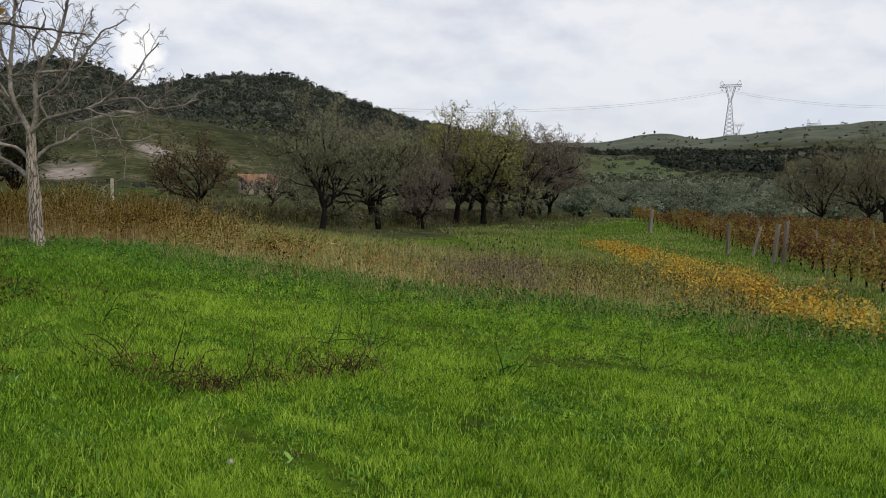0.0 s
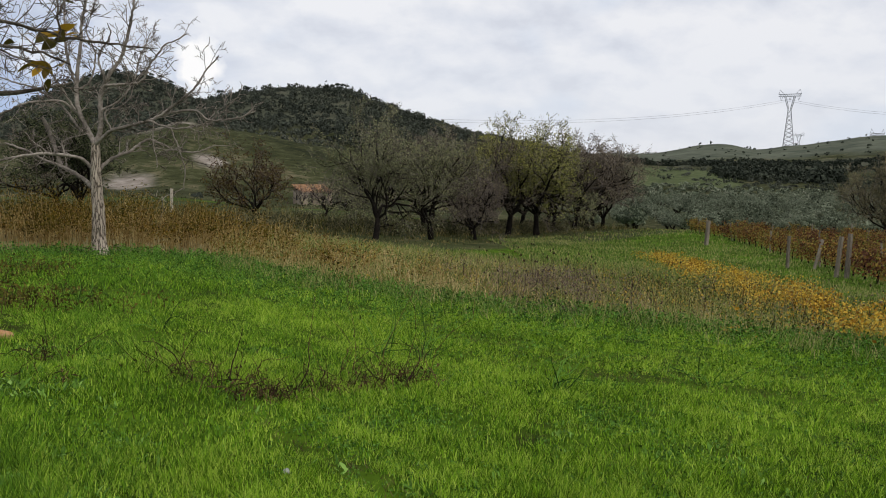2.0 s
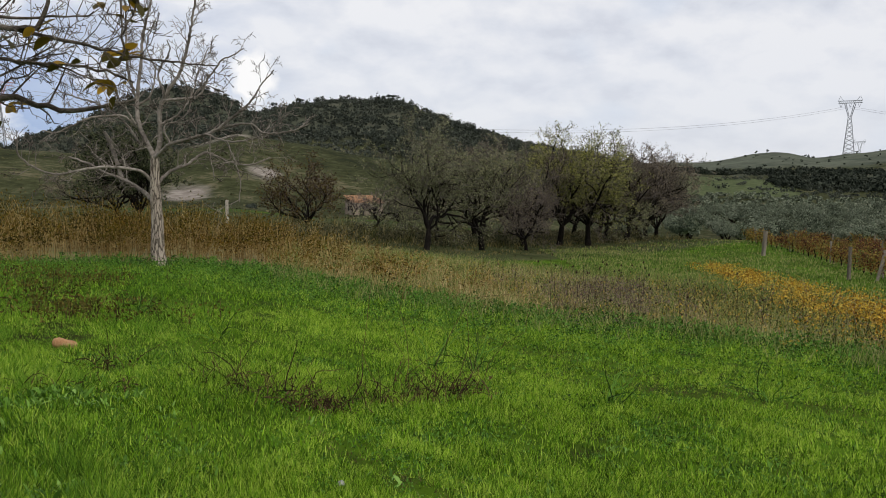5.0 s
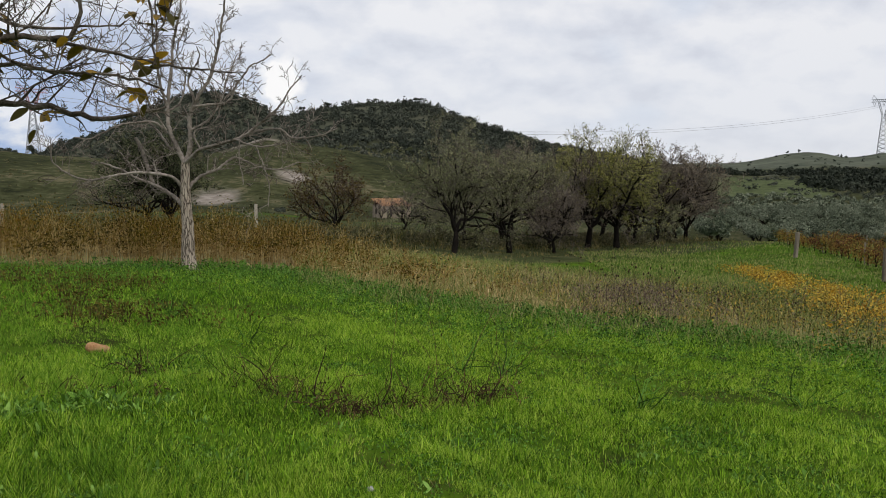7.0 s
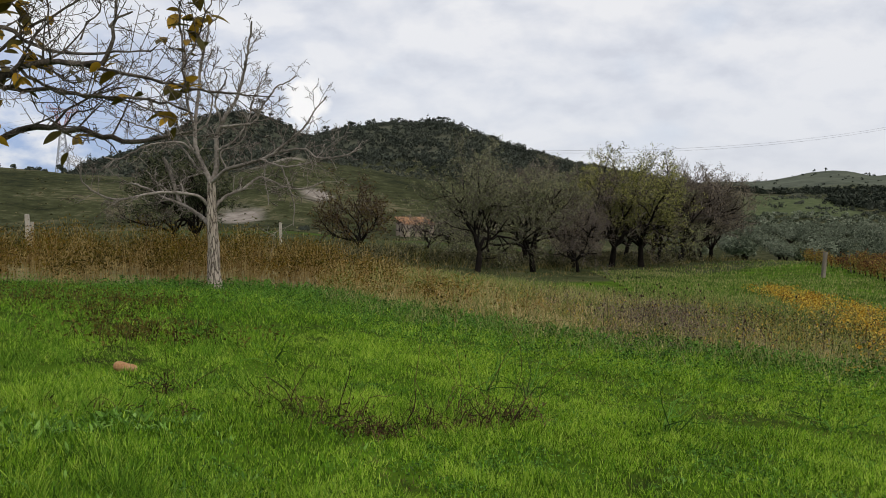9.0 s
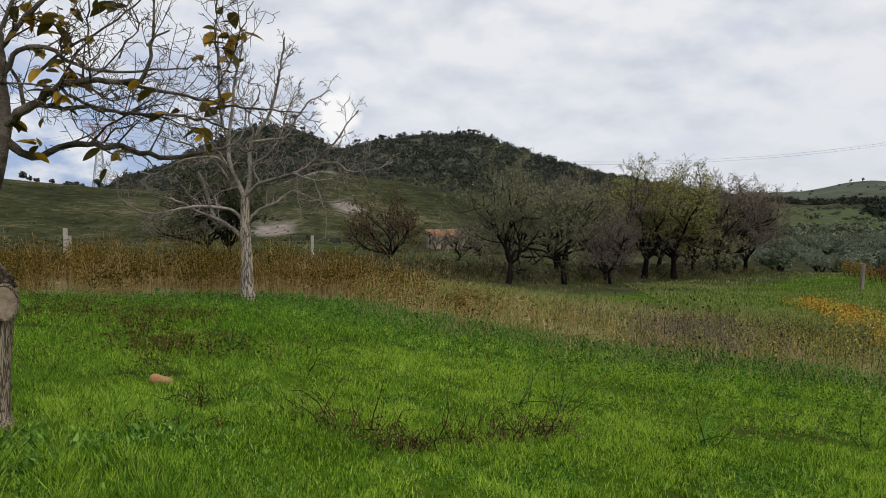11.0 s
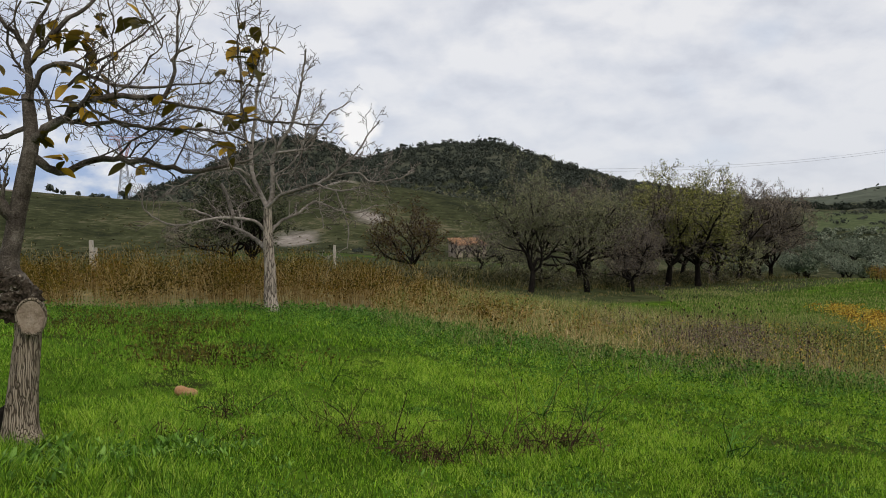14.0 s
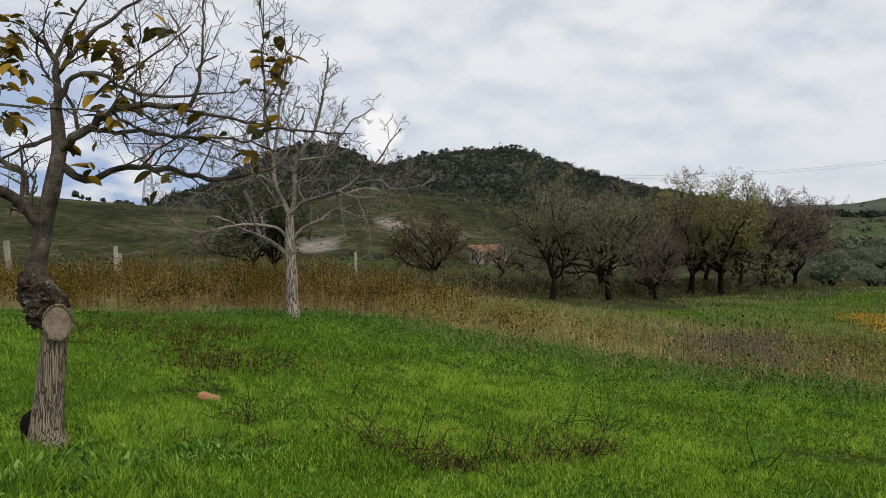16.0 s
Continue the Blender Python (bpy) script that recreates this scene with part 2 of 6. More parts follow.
ALMOND_BROWN = mat("brown_leaf", [(0.056, 0.046, 0.036), (0.154, 0.124, 0.091), (0.324, 0.268, 0.179)], 0.5, 4, 0.7, 0, island=0.7, through_light=0.2)
OAKLEAF = mat("oak_leaf", [(0.060, 0.055, 0.031), (0.156, 0.138, 0.074), (0.288, 0.246, 0.138)], 0.4, 3, 0.75, 0, island=0.6, through_light=0.15)
OLIVE = mat("olive_leaf", [(0.040, 0.052, 0.032), (0.118, 0.140, 0.088), (0.24, 0.262, 0.185)], 0.4, 3, 0.7, 0, island=0.6, each=0.3, through_light=0.1)
# leaf colour raised and greyed, with the far hill's haze painted into it
FOREST = mat("forest_leaf", [(0.024, 0.029, 0.022), (0.052, 0.060, 0.045), (0.105, 0.112, 0.085)], 0.02, 0.12, 0.8, 0, island=0.3)
UNDERGROWTH = mat("undergrowth_blade", [(0.027, 0.030, 0.009), (0.075, 0.081, 0.021), (0.143, 0.135, 0.039), (0.285, 0.225, 0.092)], 0.3, 2, 0.8, 0, island=0.7)
OAKWOOD = mat("dark_oak_leaf", [(0.014, 0.018, 0.013), (0.030, 0.037, 0.026), (0.060, 0.068, 0.048)], 0.03, 0.15, 0.8, 0, island=0.3)
BRAMBLE = mat("bramble_leaf", [(0.030, 0.033, 0.016), (0.084, 0.084, 0.041), (0.176, 0.156, 0.081)], 0.3, 3, 0.8, 0, island=0.8)
SCRUB = mat("scrub", [(0.035, 0.04, 0.018), (0.085, 0.085, 0.04), (0.19, 0.165, 0.085)], 0.1, 2, 0.85, 0, island=0.7)
VINELEAF = mat("vine_leaf", [(0.085, 0.032, 0.024), (0.165, 0.070, 0.038), (0.30, 0.165, 0.045), (0.22, 0.18, 0.045)], 0.5, 5, 0.7, 0, island=0.8, each=0.4, through_light=0.25)
VINELEAF_GOLD = mat("golden_vine_leaf", [(0.13, 0.055, 0.025), (0.27, 0.15, 0.04), (0.40, 0.27, 0.06), (0.17, 0.17, 0.045)], 0.5, 5, 0.7, 0, island=0.8, each=0.4, through_light=0.25)
WALNUTLEAF = mat("walnut_leaf", [(0.075, 0.062, 0.011), (0.20, 0.13, 0.018), (0.44, 0.26, 0.025)], 3, 20, 0.5, 0.3, 0.004, each=1.0, through_light=0.35, spec=0.2)
STEEL = mat("galvanised_steel", [(0.25, 0.26, 0.28), (0.36, 0.37, 0.39), (0.46, 0.47, 0.49)], 0.2, 3, 0.6, 0, metal=0.3)
REDPAINT = mat("red_paint", [(0.36, 0.19, 0.18), (0.46, 0.27, 0.26)], 0.5, 4, 0.6, 0)
CABLE = mat("cable", [(0.30, 0.30, 0.32), (0.42, 0.42, 0.45)], 0.1, 2, 0.6, 0)
PLASTER = mat("old_plaster", [(0.18, 0.145, 0.105), (0.28, 0.23, 0.17), (0.38, 0.32, 0.25)], 0.8, 8, 0.9, 0.4, 0.02)
ROOFTILE = mat("clay_tile", [(0.24, 0.115, 0.055), (0.34, 0.185, 0.095), (0.42, 0.26, 0.15)], 1.0, 8, 0.85, 0.4, 0.02, each=0.5)
OPENING_SHADE = mat("opening_shade", [(0.02, 0.018, 0.016), (0.035, 0.03, 0.028)], 1, 6, 0.9, 0)
STONE = mat("pale_stone", [(0.22, 0.215, 0.20), (0.33, 0.32, 0.30), (0.45, 0.44, 0.41)], 20, 120, 0.8, 0.5, 0.004)
ORANGEWOOD = mat("debarked_wood", [(0.30, 0.14, 0.06), (0.46, 0.25, 0.12), (0.55, 0.36, 0.20)], 10, 60, 0.75, 0.4, 0.004)


def ground_material():
    """Turf, dry stubble, pale marl and bare earth, mixed by the zones stored on the sheet and by noise at three scales;
    distance haze greys the far ridge colour.
    """
    m = bpy.data.materials.new("ground")
    m.use_nodes = True
    nt = m.node_tree
    n, l = nt.nodes, nt.links
    b = n["Principled BSDF"]
    co = n.new("ShaderNodeTexCoord").outputs["Object"]

    def tex(s, det, rough=0.6):
        t = n.new("ShaderNodeTexNoise")
        t.inputs["Scale"].default_value, t.inputs["Detail"].default_value, t.inputs["Roughness"].default_value = s, det, rough
        l.new(co, t.inputs["Vector"])
        return t.outputs["Fac"]

    def ramp(fac, stops):
        r = n.new("ShaderNodeValToRGB")
        e = r.color_ramp.elements
        while len(e) < len(stops):
            e.new(0.5)
        for k, (el, c) in enumerate(zip(e, stops)):
            el.position, el.color = 0.3 + 0.4 * k / (len(stops) - 1), (*c, 1)
        l.new(fac, r.inputs[0])
        return r.outputs[0]

    def mask(name, soft):
        a = n.new("ShaderNodeAttribute")
        a.attribute_name = name
        r = n.new("ShaderNodeMapRange")
        q = n.new("ShaderNodeMath")
        q.operation = "ADD"
        l.new(a.outputs["Fac"], q.inputs[0])
        s = n.new("ShaderNodeMath")
        s.operation = "MULTIPLY_ADD"
        l.new(soft, s.inputs[0])
        s.inputs[1].default_value, s.inputs[2].default_value = 0.9, -0.45
        l.new(s.outputs[0], q.inputs[1])
        l.new(q.outputs[0], r.inputs[0])
        r.inputs[1].default_value, r.inputs[2].default_value = 0.35, 0.65
        return r.outputs[0]

    def mix(f, x, y):
        k = n.new("ShaderNodeMix")
        k.data_type = "RGBA"
        l.new(f, k.inputs[0])
        l.new(x, k.inputs[6])
        l.new(y, k.inputs[7])
        return k.outputs[2]

    fine, mid, far = tex(18, 6), tex(1.3, 6), tex(0.045, 7, 0.65)
    turf = ramp(mid, [(0.030, 0.038, 0.008), (0.058, 0.108, 0.007), (0.090, 0.172, 0.010)])
    dry = ramp(mid, [(0.13, 0.11, 0.045), (0.22, 0.18, 0.085), (0.13, 0.16, 0.035)])
    hillmix = n.new("ShaderNodeMath")
    hillmix.operation = "MULTIPLY_ADD"
    l.new(tex(0.5, 8, 0.7), hillmix.inputs[0])
    hillmix.inputs[1].default_value = 0.5
    half = n.new("ShaderNodeMath")
    half.operation = "MULTIPLY"
    l.new(far, half.inputs[0])
    half.inputs[1].default_value = 0.5
    l.new(half.outputs[0], hillmix.inputs[2])
    wide = n.new("ShaderNodeMapRange")
    l.new(hillmix.outputs[0], wide.inputs[0])
    wide.inputs[1].default_value, wide.inputs[2].default_value, wide.inputs[3].default_value, wide.inputs[4].default_value = 0.40, 0.60, 0.3, 0.7
    hill = ramp(wide.outputs[0], [(0.017, 0.020, 0.009), (0.034, 0.038, 0.015), (0.053, 0.058, 0.024), (0.13, 0.113, 0.066)])
    marl = ramp(tex(0.6, 6), [(0.15, 0.125, 0.10), (0.25, 0.215, 0.18), (0.36, 0.32, 0.275)])
    wood = ramp(far, [(0.045, 0.050, 0.032), (0.068, 0.072, 0.048), (0.10, 0.10, 0.068)])
    c = mix(mask("dry", mid), turf, dry)
    c = mix(mask("rank", mid), c, ramp(tex(0.8, 6), [(0.028, 0.034, 0.014), (0.05, 0.06, 0.022), (0.09, 0.085, 0.04)]))
    c = mix(mask("hill", tex(0.12, 4)), c, hill)
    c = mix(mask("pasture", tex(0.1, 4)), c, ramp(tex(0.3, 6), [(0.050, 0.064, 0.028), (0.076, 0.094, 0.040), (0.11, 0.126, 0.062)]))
    c = mix(mask("wood", tex(0.03, 4)), c, wood)
    # far ridges: aerial haze painted in as a paler, greyer ground colour
    c = mix(mask("ridge", tex(0.02, 4)), c, ramp(tex(0.035, 7, 0.65), [(0.050, 0.060, 0.045), (0.088, 0.098, 0.070), (0.125, 0.135, 0.098)]))
    c = mix(mask("marl", tex(0.09, 6, 0.7)), c, marl)
    l.new(c, b.inputs["Base Color"])
    b.inputs["Roughness"].default_value = 0.95
    b.inputs["Specular IOR Level"].default_value = 0.02
    q = n.new("ShaderNodeBump")
    q.inputs["Strength"].default_value, q.inputs["Distance"].default_value = 0.6, 0.04
    l.new(fine, q.inputs["Height"])
    l.new(q.outputs[0], b.inputs["Normal"])
    return m


# ---------------------------------------------------------------- mesh helpers
def raw_mesh(name, verts, faces, smooth=False):
    """A mesh from arrays: verts (n, 3), faces (m, k), all of k corners."""
    verts, faces = np.asarray(verts, np.float32), np.asarray(faces, np.int32)
    me = bpy.data.meshes.new(name)
    k = faces.shape[1]
    me.vertices.add(len(verts))
    me.vertices.foreach_set("co", verts.ravel())
    me.loops.add(faces.size)
    me.loops.foreach_set("vertex_index", faces.ravel())
    me.polygons.add(len(faces))
    me.polygons.foreach_set("loop_start", np.arange(0, faces.size, k, dtype=np.int32))
    me.polygons.foreach_set("loop_total", np.full(len(faces), k, np.int32))
    if smooth:
        me.polygons.foreach_set("use_smooth", np.ones(len(faces), bool))
    me.update(calc_edges=True)
    return me


def put(name, me, material, parent=None, label="", m=None):
    if not me.materials:
        me.materials.append(material)
    ob = new(name, me)
    if parent:
        ob.parent = parent
    if m is not None:
        ob.matrix_basis = m
    if label:
        tagged(ob, label)
    return ob


def part(name, bm, material, parent=None, label=""):
    me = bpy.data.meshes.new(name)
    bm.to_mesh(me)
    bm.free()
    return put(name, me, material, parent, label)


def thing(name, place, label, category, group="", turn=0.0, scale=1.0):
    e = new(name)
    e.matrix_basis = pose(*place, 0, 0, turn) @ Matrix.Scale(scale, 4)
    return tagged(e, label, category, group)


def box(bm, size, at=(0, 0, 0), turn=(0, 0, 0), bevel=0.0):
    g = bmesh.ops.create_cube(bm, size=1.0, matrix=pose(*at, *turn) @ Matrix.Diagonal((*size, 1)))
    if bevel:
        es = list({e for v in g["verts"] for e in v.link_edges})
        bmesh.ops.bevel(bm, geom=es, offset=bevel, segments=1, affect="EDGES")


def tubes(lines, sides=5, bark=0.0, rng=None):
    """Tubes round polylines: each line is (points, radii). Returns verts and quads."""
    V, F, base = [], [], 0
    ang = np.linspace(0, 2 * np.pi, sides, endpoint=False)
    ring = np.stack([np.cos(ang), np.sin(ang)], 1)
    for pts, rad in lines:
        p, r = np.asarray(pts, float), np.asarray(rad, float)
        k = len(p)
        tan = np.gradient(p, axis=0)
        tan /= np.linalg.norm(tan, axis=1, keepdims=True) + 1e-9
        ref = np.where(np.abs(tan[:, 2:3]) > 0.9, np.array([[1.0, 0, 0]]), np.array([[0, 0, 1.0]]))
        if abs(tan[:, 2]).max() > 0.6:
            ref = np.tile(np.array([[0.31, 0.95, 0.05]]), (k, 1))
        u = np.cross(tan, ref)
        u /= np.linalg.norm(u, axis=1, keepdims=True) + 1e-9
        w = np.cross(tan, u)
        rr = np.repeat(r[:, None], sides, 1)
        if bark and rng is not None:
            rr = rr * (1 + bark * rng.uniform(-1, 1, rr.shape))
        v = p[:, None, :] + rr[:, :, None] * (ring[None, :, 0:1] * u[:, None, :] + ring[None, :, 1:2] * w[:, None, :])
        V.append(v.reshape(-1, 3))
        i = np.arange(k - 1)[:, None] * sides + np.arange(sides)[None, :]
        j = np.arange(k - 1)[:, None] * sides + (np.arange(sides)[None, :] + 1) % sides
        F.append(np.stack([i, j, j + sides, i + sides], -1).reshape(-1, 4) + base)
        base += k * sides
    return np.concatenate(V), np.concatenate(F)


def smooth_line(ctrl, step=0.08):
    """A Catmull-Rom line through control points (x, y, z, radius)."""
    c = np.asarray(ctrl, float)
    c = np.vstack([2 * c[0] - c[1], c, 2 * c[-1] - c[-2]])
    out = []
    for i in range(1, len(c) - 2):
        a, b, d, e = c[i - 1], c[i], c[i + 1], c[i + 2]
        n = max(2, int(np.linalg.norm(d[:3] - b[:3]) / step))
        for t in np.arange(n) / n:
            out.append(0.5 * (2 * b + (d - a) * t + (2 * a - 5 * b + 4 * d - e) * t * t + (3 * b - a - 3 * d + e) * t ** 3))
    out.append(c[-2])
    out = np.array(out)
    return out[:, :3], np.maximum(out[:, 3], 0.0012)


def unit(v):
    return v / (np.linalg.norm(v) + 1e-9)


def sprout(rng, lines, start, way, length, radius, level, spec, tips):
    """Grow one shoot and its side shoots into lines. spec: per level, how many side shoots, their length and spread, wander and lift."""
    wander, lift, kids, ratio, spread = spec[level]
    n = max(3, min(9, int(length / 0.18) + 2))
    pts, w, p = [np.array(start, float)], unit(np.asarray(way, float)), np.array(start, float)
    for _ in range(n - 1):
        w = unit(w + rng.normal(0, wander, 3) + np.array([0, 0, lift]))
        p = p + w * length / (n - 1)
        pts.append(p)
    pts = np.array(pts)
    rad = np.linspace(radius, max(radius * 0.35, 0.0012), n)
    lines.append((pts, rad, level))
    if level + 1 >= len(spec):
        tips.append(pts)
        return
    for k in range(kids):
        f = 0.25 + 0.75 * (k + rng.uniform(0, 1)) / kids
        i = min(n - 2, int(f * (n - 1)))
        q = pts[i] + (pts[i + 1] - pts[i]) * (f * (n - 1) - i if f < 1 else 1)
        d = unit(pts[i + 1] - pts[i])
        side = unit(np.cross(d, rng.normal(0, 1, 3)))
        sprout(rng, lines, q, d * math.cos(spread) + side * math.sin(spread), length * ratio * rng.uniform(0.6, 1.15), rad[i] * 0.6, level + 1, spec, tips)


def leaves_at(rng, tips, per, size, spread, narrow=0.45):
    """Small leaf quads strewn about twig points."""
    P = np.concatenate(tips)
    c = P[rng.integers(0, len(P), per)] + rng.normal(0, spread, (per, 3))
    return leaf_quads(rng, c, size, narrow)


def leaf_quads(rng, c, size, narrow=0.45, flat=0.0, facing=None):
    n = len(c)
    a = rng.normal(0, 1, (n, 3))
    a[:, 2] *= 1 - flat
    if facing is not None:                   # leaves lie along the crown's skin
        nor = facing / (np.linalg.norm(facing, axis=1, keepdims=True) + 1e-9) + rng.normal(0, 0.35, (n, 3))
        nor /= np.linalg.norm(nor, axis=1, keepdims=True)
        a = np.cross(nor, a)
    a /= np.linalg.norm(a, axis=1, keepdims=True)
    b = np.cross(a, rng.normal(0, 1, (n, 3))) if facing is None else np.cross(nor, a)
    b /= np.linalg.norm(b, axis=1, keepdims=True) + 1e-9
    s = size * rng.uniform(0.6, 1.3, (n, 1))
    a, b = a * s * 0.5, b * s * 0.5 * narrow
    V = np.stack([c - a, c + b, c + a, c - b], 1).reshape(-1, 3)
    return V, np.arange(4 * n).reshape(-1, 4)


def blades(rng, x, y, z, height, width, lean, two=True):
    """Grass blades: bent strips of three triangles, or single ones far off."""
    n = len(x)
    base = np.stack([x, y, z], 1)
    az = rng.uniform(0, 2 * np.pi, n)
    side = np.stack([np.cos(az), np.sin(az), np.zeros(n)], 1) * (width * 0.5)[:, None]
    la = rng.uniform(0, 2 * np.pi, n)
    bend = np.stack([np.cos(la), np.sin(la), np.zeros(n)], 1) * (height * lean * rng.uniform(0.2, 1.2, n))[:, None]
    upv = np.zeros((n, 3))
    upv[:, 2] = height
    if not two:
        V = np.stack([base - side, base + side, base + bend + upv], 1).reshape(-1, 3)
        return V, np.arange(3 * n).reshape(-1, 3)
    mid = base + bend * 0.3 + upv * 0.6
    V = np.stack([base - side, base + side, mid - side * 0.7, mid + side * 0.7, base + bend + upv], 1).reshape(-1, 3)
    o = np.arange(n)[:, None] * 5
    F = np.concatenate([o + np.array([[0, 1, 3]]), o + np.array([[0, 3, 2]]), o + np.array([[2, 3, 4]])], 1).reshape(-1, 3)
    return V, F


def merge(items):
    V, F, b = [], [], 0
    for v, f in items:
        V.append(v)
        F.append(f + b)
        b += len(v)
    return np.concatenate(V), np.concatenate(F)


# ---------------------------------------------------------------- the lie of the land
# crest and valley heights at a few distances, from west (left) to east, by bearing in degrees
LAND = []
LAND.append((130, [(-60, 3), (-40, 1.0), (-25, 0.8), (-12, 1.2), (-6, -0.8), (0, -1.2), (8, -2.2), (15, -4.6), (40, -5), (70, -4)]))
LAND.append((215, [(-60, 13), (-40, 15), (-34, 15.1), (-30, 14), (-25, 12.6), (-18.3, 11), (-15, 14.5), (-12.2, 18.4), (-9.9, 16.9), (-6, 14.9), (-1.3, 12), (4, 8), (10, 2), (15, -3.2), (40, -3), (70, -3)]))
LAND.append((300, [(-60, 10), (-40, 13), (-25, 9), (-12, 13), (0, 9), (10, 3), (17, -0.6), (40, -0.6), (70, 0)]))
LAND.append((430, [(-60, 8), (-40, 8), (-27, 10), (-16, 36), (-2, 36), (6, 25), (14, 14), (22, 13.4), (25, 8), (30, 6), (70, 6)]))
LAND.append((600, [(-60, 8), (-40, 6), (-28, 18), (-25, 36), (-21, 54), (-18.6, 70), (-16.5, 77), (-13.6, 76), (-12.4, 70), (-11, 60), (-8, 68.5), (-4, 71.5), (-1.7, 74), (0, 68), (1.8, 59), (3.7, 52), (6, 46), (10, 35), (14, 28), (17, 22), (20, 18), (25, 20), (40, 23), (70, 20)]))
LAND.append((800, [(-60, 5), (-40, 5), (-16, 48), (-2, 48), (10, 26), (17, 20), (40, 30), (70, 25)]))
LAND.append((1100, [(-60, 5), (-25, 5), (0, 25), (17, 52), (19.5, 50), (21, 56.5), (22.4, 64), (24.2, 64.5), (26, 56), (27.8, 62.9), (29.8, 66), (32, 72), (34.7, 74.3), (37, 77.8), (50, 75), (70, 50)]))
LAND.append((2600, [(-60, 10), (0, 20), (40, 40), (70, 20)]))
LAND.append((4600, [(-60, 0), (70, 0)]))
R_GRID = np.concatenate([np.linspace(0, 3, 4), np.geomspace(3.4, 4600, 190)])
B_GRID = np.radians(np.concatenate([np.linspace(-180, -48, 34), np.linspace(-47, 47, 377), np.linspace(48, 180, 34)]))


def near_ground(x, y):
    return 0.1 - 0.68 * np.tanh(x / 8) - 0.022 * (np.clip(y, -20, 30) - 5)


def land_grid():
    bd = np.degrees(B_GRID)
    prof = []
    for r, pts in LAND:
        pb, ph = zip(*pts)
        inside = np.interp(bd, pb, ph)
        fade = np.clip((np.abs(bd) - 60) / 60, 0, 1)
        prof.append(inside * (1 - fade) + min(inside.mean(), 8) * fade)
    X, Y = np.outer(np.sin(B_GRID), R_GRID), np.outer(np.cos(B_GRID), R_GRID)
    near = near_ground(X, Y)
    rs = np.array([r for r, _ in LAND])
    far = np.empty_like(near)
    stack = np.array(prof)
    lr = np.log(np.maximum(R_GRID, 60))
    for j in range(len(B_GRID)):
        at60 = near[j, np.searchsorted(R_GRID, 60)]
        far[j] = np.interp(lr, np.log(np.r_[60, rs]), np.r_[at60, stack[:, j]])
    for _ in range(3):                       # round off the breaks of slope
        far[:, 1:-1] = 0.25 * far[:, :-2] + 0.5 * far[:, 1:-1] + 0.25 * far[:, 2:]
        far[1:-1] = 0.25 * far[:-2] + 0.5 * far[1:-1] + 0.25 * far[2:]
    w = np.clip((R_GRID - 40) / 40, 0, 1)
    w = (w * w * (3 - 2 * w))[None, :]
    Z = near * (1 - w) + far * w
    amp = np.interp(R_GRID, [0, 6, 60, 200, 600, 1500], [0.02, 0.04, 0.15, 0.8, 2.0, 4.0])
    size = np.interp(R_GRID, [0, 6, 60, 200, 600, 1500], [1.3, 1.6, 12, 28, 50, 120])
    for i in range(Z.shape[0]):
        for k in range(Z.shape[1]):
            Z[i, k] += amp[k] * noise.fractal(Vector((X[i, k] / size[k], Y[i, k] / size[k], 3.3)), 0.9, 2.1, 3)
    Z[-1] = Z[0]
    Z[:, 0] = Z[:, 0].mean()
    return X, Y, Z


GX, GY, GZ = land_grid()


def land(x, y):
    """Height of the sheet at places x, y."""
    x, y = np.asarray(x, float), np.asarray(y, float)
    r, b = np.hypot(x, y), np.arctan2(x, y)
    i = np.clip(np.searchsorted(B_GRID, b) - 1, 0, len(B_GRID) - 2)
    k = np.clip(np.searchsorted(R_GRID, r) - 1, 0, len(R_GRID) - 2)
    u = np.clip((b - B_GRID[i]) / (B_GRID[i + 1] - B_GRID[i]), 0, 1)
    v = np.clip((r - R_GRID[k]) / (R_GRID[k + 1] - R_GRID[k]), 0, 1)
    return (GZ[i, k] * (1 - u) + GZ[i + 1, k] * u) * (1 - v) + (GZ[i, k + 1] * (1 - u) + GZ[i + 1, k + 1] * u) * v


def spot(x, y, sink=0.0):
    return (x, y, float(land(x, y)) - sink)


def polar(bearing, r, sink=0.0):
    b = radians(bearing)
    return spot(r * math.sin(b), r * math.cos(b), sink)


def field_edge(x):
    """Where the mown field ends and the rough growth begins."""
    return np.interp(x, [-25, -9, -5.5, -4.6, -2.7, -1.25, 0.8, 2.6, 3.9, 5.3, 6.4, 7.1, 13], [15, 15.5, 16.4, 16.9, 16.4, 14.7, 13.2, 12.5, 12.2, 11.2, 10.3, 9.8, 8.5])


def worn(x, y):
    """Old wheel ruts and a broad trodden strip where the turf is thin."""
    v = np.zeros_like(x)
    for ax, ay, bx, by, w, k in ((0.9, 7.75, 3.5, 7.1, 0.20, 0.8), (-0.75, 5.3, 0.2, 3.7, 0.12, 1.0), (3.5, 7.1, 6.0, 6.9, 0.25, 0.7), (0.3, 10.4, 2.6, 7.6, 0.50, 0.55)):
        t = np.clip(((x - ax) * (bx - ax) + (y - ay) * (by - ay)) / ((bx - ax) ** 2 + (by - ay) ** 2), 0, 1)
        d = np.hypot(x - ax - t * (bx - ax), y - ay - t * (by - ay))
        v = np.maximum(v, k * np.exp(-(d / w) ** 2))
    return v


